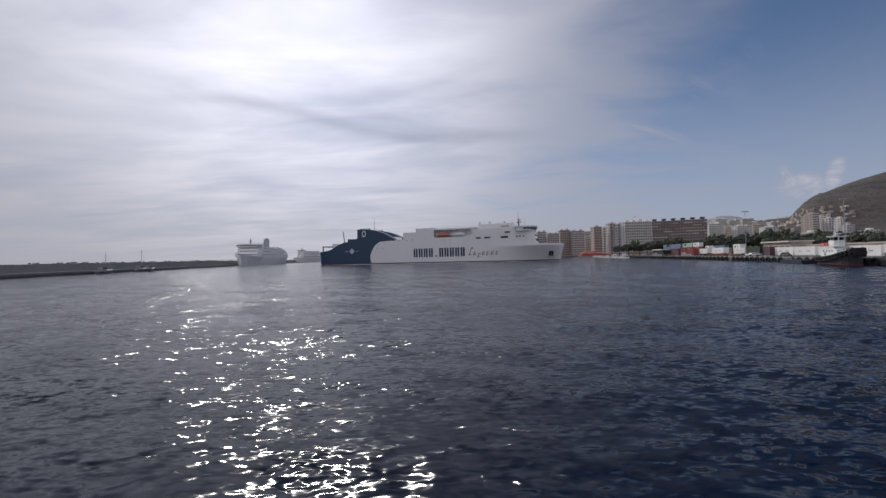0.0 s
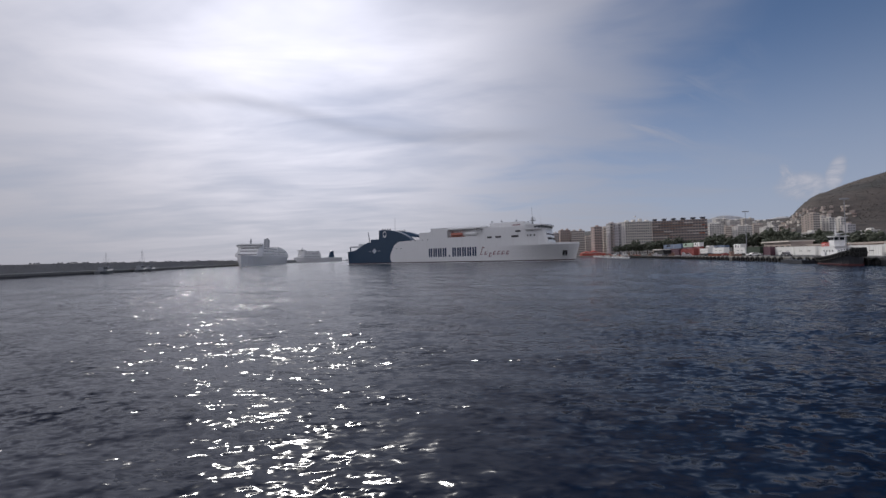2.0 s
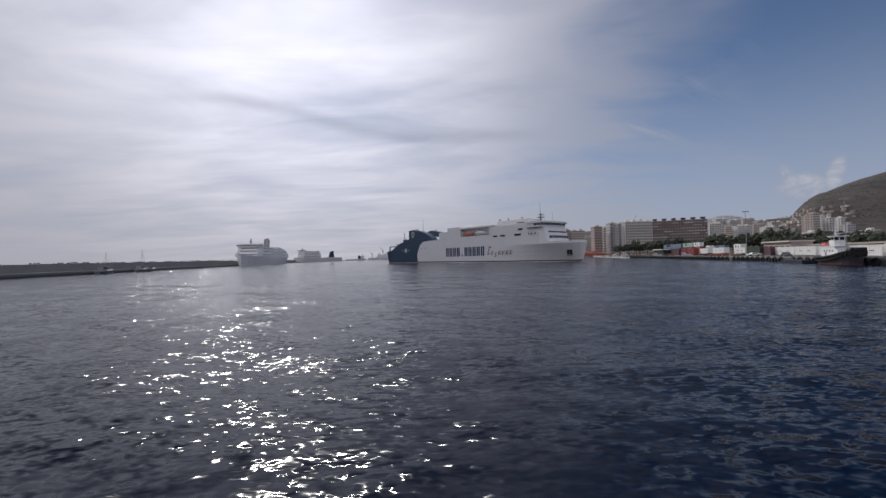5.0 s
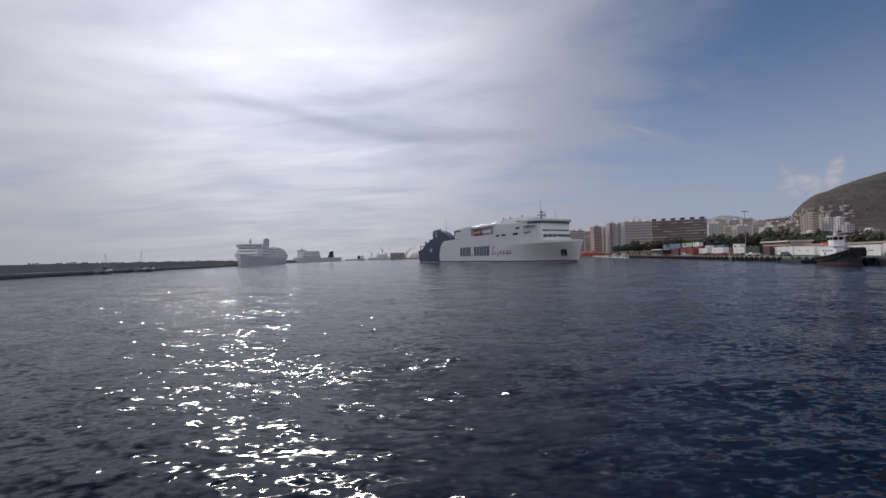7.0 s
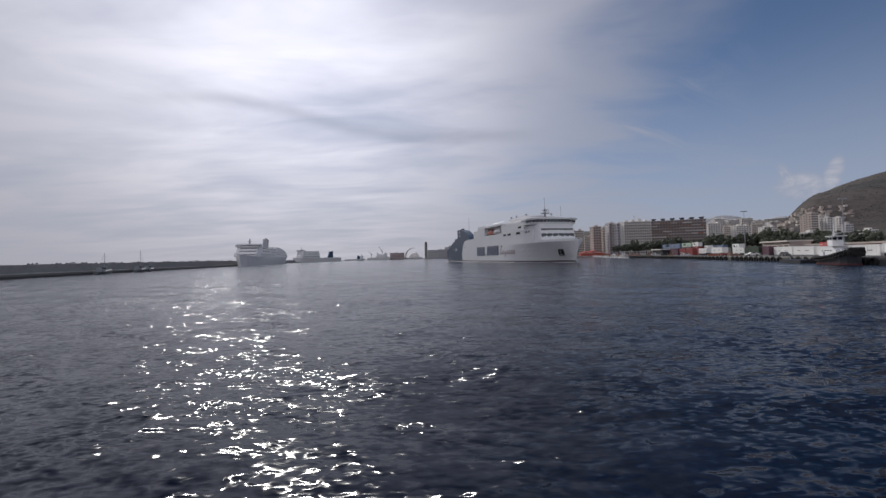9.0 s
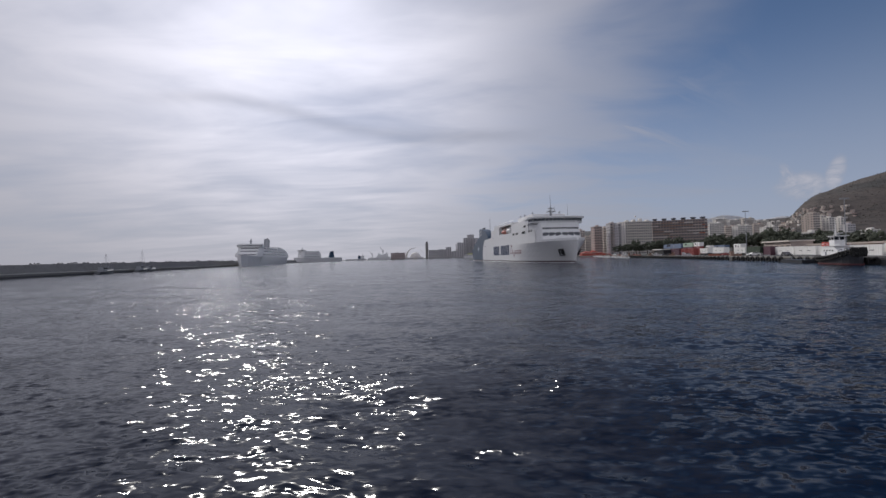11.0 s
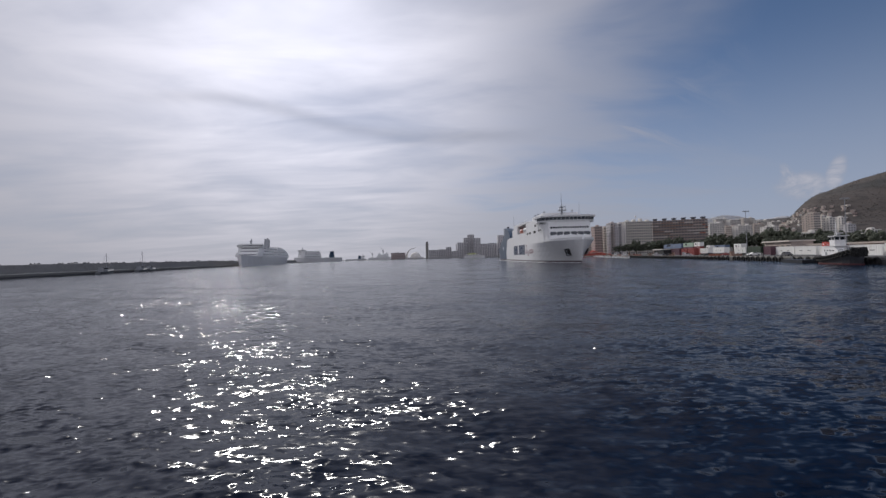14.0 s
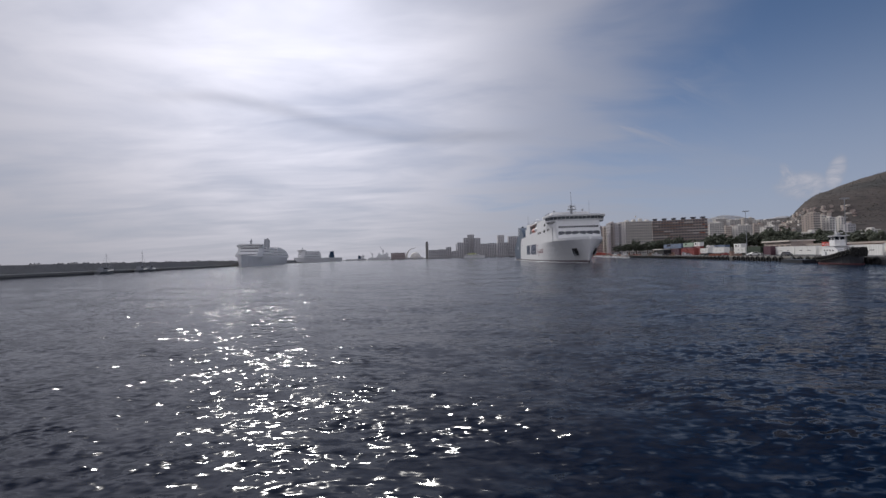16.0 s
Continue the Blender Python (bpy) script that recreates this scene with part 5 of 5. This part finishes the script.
moored_ship("pale ship with deck crane at the far quay", pose(-232, 1336, 0, 0, 0, 90), 80, 16, 9, [(-32, 10, 6, 0.0), (-30, 4, 5, 0.5)], (0, 4, WHITE), "freighter")


def crane(x, y, h):
    a = thing("dock_crane", "slender grey dock crane in the distance", "crane", pose(x, y, 1.43))
    part("tower", rod((0, 0, 0), (0, 0, h), 1.4, 0.9), STEEL, a)
    part("jib", rod((0, 0, h * 0.75), (-11, 0, h * 1.25), 0.7, 0.4), STEEL, a)
    part("cab", box(-1.8, 1.8, -1.8, 1.8, h * 0.7, h * 0.82), STEEL, a)


crane(-222, 1352, 38)
crane(-262, 1352, 26)


def fast_ferry():
    s = thing("fast_ferry", "white fast ferry with lime green top leaving a wake", "ferry", pose(78, 930, 0, 0, 0, -12))
    rings = []
    for i in range(11):
        u = i / 10
        w = 7 * (1 - max(0, (u - 0.6) / 0.4) ** 2 * 0.9)
        x = -26 + 52 * u
        rings.append([(x, -w * 0.8, -1), (x, -w, 5.5 + u), (x, w, 5.5 + u), (x, w * 0.8, -1)])
    part("hull", loft(rings), WHITE, s)
    part("cabin", prism([(-24, 5.5), (17, 5.5), (9, 9.5), (-22, 9.5)], -6.5, 6.5), WHITE, s)
    part("window_band", box(-21, 11, -6.6, 6.6, 6.9, 8.2), GLASS, s)
    part("top", prism([(-18, 9.5), (8, 9.5), (0, 12.5), (-15, 12)], -4, 4), LIME, s, "lime green upper works")


fast_ferry()


# ---- white trails on the water ----
def foam_trail(label, line, width, seed):
    """A broken white trail lying on the water along a line: many small uneven flakes."""
    r = random.Random(seed)
    bm = bmesh.new()
    for (xa, ya), (xb, yb) in zip(line, line[1:]):
        L = math.hypot(xb - xa, yb - ya)
        for k in range(int(L * 1.1)):
            f = r.random()
            c = Vector((xa + (xb - xa) * f + r.gauss(0, width), ya + (yb - ya) * f + r.gauss(0, width), 0.10 + 0.05 * r.random()))
            n, size = r.randint(5, 8), r.uniform(0.4, 2.2)
            ring = [c + Vector((math.cos(6.283 * i / n) * size * r.uniform(0.5, 1.2), math.sin(6.283 * i / n) * size * r.uniform(0.5, 1.2), 0)) for i in range(n)]
            top = [bm.verts.new(v) for v in ring]
            low = [bm.verts.new(v * 1.0 + (v - c) * 0.25 - Vector((0, 0, 0.3))) for v in ring]
            bm.faces.new(top)
            for i in range(n):
                bm.faces.new((top[i], low[i], low[(i + 1) % n], top[(i + 1) % n]))
    tagged(part("foam_trail", bm, mat("sea_white", (0.75, 0.78, 0.80), 0.7)), label, "foam", kind="stuff")


foam_trail("broken white flakes along the breakwater basin", [(-196, 380), (-186, 430), (-190, 505), (-200, 600), (-222, 760), (-240, 890)], 4.0, 3)
foam_trail("thin line of white flakes across the far basin", [(-240, 900), (-200, 1010), (-120, 1090), (-20, 1050), (60, 940)], 4.0, 4)
foam_trail("white churned wake behind the fast ferry", [(84, 900), (118, 840), (150, 760)], 3.0, 6)


# ---- birds ----
def bird(label):
    s = thing("seagull", label, "bird")
    grey = mat("bird_grey", (0.05, 0.05, 0.055), 0.8)
    rings = []
    for i in range(9):
        u = i / 8
        r = 0.09 * math.sin(math.pi * min(0.96, max(0.05, u))) ** 0.7
        rings.append([(-0.27 + 0.55 * u, r * math.cos(q), 0.03 * u + r * 0.9 * math.sin(q)) for q in np.linspace(0, 6.283, 9)[:-1]])
    part("body", loft(rings), grey, s, smooth=True)
    part("beak", rod((0.27, 0, 0.03), (0.35, 0, 0.02), 0.02, 0.004, 6), ORANGE, s)
    part("tail", prism([(-0.42, -0.01), (-0.24, -0.02), (-0.24, 0.02), (-0.42, 0.01)], -0.07, 0.07), grey, s)
    for sgn in (-1, 1):
        w = []
        for u, x, c, z in ((0, 0.04, 0.2, 0.0), (0.4, 0.07, 0.18, 0.17), (0.75, 0.0, 0.13, 0.24), (1.0, -0.08, 0.04, 0.22)):
            y = sgn * (0.05 + 0.6 * u)
            w.append([(x + c / 2, y, z), (x, y, z + 0.025), (x - c / 2, y, z), (x, y, z - 0.012)])
        part("wing", loft(w), grey, s)
    return s


gull_one = bird("dark seagull flying past with raised wings")
gull_two = bird("dark seagull gliding low over the ferry")


# ---- parked cars ----
def car(label, colour):
    a = thing("car", label, "car", group="cars parked on the quay")
    body = [(-2.1, 0.3), (2.1, 0.3), (2.15, 0.7), (1.2, 0.9), (-1.9, 0.95), (-2.15, 0.75)]
    part("body", prism(body, -0.85, 0.85), colour, a)
    cab = part("cabin", prism([(-1.6, 0.92), (1.05, 0.9), (0.45, 1.42), (-1.2, 1.45)], -0.72, 0.72), colour, a)
    part("window", prism([(-1.35, 0.98), (0.8, 0.98), (0.38, 1.34), (-1.1, 1.37)], -0.74, 0.74), GLASS, cab)
    wm = mesh_of("wheel", rod((0, -0.11, 0), (0, 0.11, 0), 0.33, n=14), RUBBER)
    for x in (-1.3, 1.3):
        for y in (-0.8, 0.8):
            share("wheel", wm, a, Matrix.Translation((x, y, 0.33)))
    for y in (-0.6, 0.6):
        part("headlight", box(2.08, 2.17, y - 0.15, y + 0.15, 0.58, 0.7), PALE, a)
    return a


cars = [car("dark grey car parked on the quay", SLATE), car("white car parked on the quay", BOXWHITE), car("red car parked on the quay", BOXRED)]
rc = random.Random(21)
shore = [(96, 80), (107, 115), (117, 150), (140, 250), (182, 436)]
for k in range(15):
    y = 128 + 20 * k + rc.uniform(-2, 2)
    x = float(np.interp(y, [p[1] for p in shore], [p[0] for p in shore])) + rc.uniform(5, 9)
    m = pose(x, y, 1.45, 0, 0, 70 + rc.choice((0, 90, 180)) + rc.uniform(-9, 9))
    if k < 3:
        cars[k].matrix_world = m
    else:
        copy_thing(cars[rc.choice((0, 0, 1, 1, 2))], m)


# ---- crates and pallets along the quay ----
def crate_stack(seed, colour, label):
    r = random.Random(seed)
    a = thing("crate_stack", label, "crates", group="crates along the quay")
    for i in range(3):
        x = -1.6 + 1.5 * i
        for z in range(r.choice((1, 2))):
            part("crate", box(x, x + 1.3, -0.6, 0.6, z * 1.05, z * 1.05 + 1.0, 0.04), colour, a)
    return a


stacks = [crate_stack(1, BROWN, "stack of brown crates on the quay"), crate_stack(2, RUST, "stack of rust-red crates on the quay"), crate_stack(3, GREY, "stack of grey crates on the quay")]
for k in range(12):
    y = 150 + 22 * k + rc.uniform(-4, 4)
    x = float(np.interp(y, [p[1] for p in shore], [p[0] for p in shore])) + rc.uniform(2.5, 4)
    m = pose(x, y, 1.45, 0, 0, rc.uniform(0, 180))
    if k < 3:
        stacks[k].matrix_world = m
    else:
        copy_thing(stacks[rc.randrange(3)], m)

def motions():
    """What moves: the ferry swinging round, the drift of the water and of the high cloud, two birds."""
    rows = []
    for t, x, y, a in ((0, -6.2, 276.7, -18.6), (1.5, 3.2, 278.0, -26.8), (3.5, 12.6, 276.5, -38.4), (7, 29.8, 270.2, -63.4), (9, 41.4, 266.4, -74.6), (11.5, 53.6, 260.2, -84.9), (12.5, 58.2, 258.9, -87.8), (14.5, 66.2, 256.6, -91.8), (16, 72.6, 254.7, -94.6)):
        rows.append((t, pose(x, y, 0, 0, 0, a)))
    walk(ferry, rows)
    walk(sea, [(0, pose(0, 0, 0)), (16, pose(14, -11, 0))])
    # the birds come in over the camera, cross the view within a moment and are gone behind it
    for gull, x, y, z, a in ((gull_one, 15.3, 48.0, 22.3, 200), (gull_two, 16.5, 80.0, 13.8, 160)):
        rows = [(0, pose(45, -60, 40, 0, 0, a + 40)), (7.2, pose(x + 60, -30, z + 20, 0, 0, a + 20)), (7.4, pose(x + 95, y * 0.6, z + 30, 0, 0, a + 10)), (7.5, pose(x, y, z, 0, 0, a)),
                (7.6, pose(x - 20, -18, z + 22, 0, 0, a - 10)), (9, pose(-60, -60, 40, 0, 0, a - 20)), (16, pose(-120, -160, 50, 0, 0, a - 30))]
        walk(gull, rows)
    walk(clouds, [(0, pose(0, 0, 0)), (16, pose(0, 0, 0, 0, 0, 1.5))])


motions()
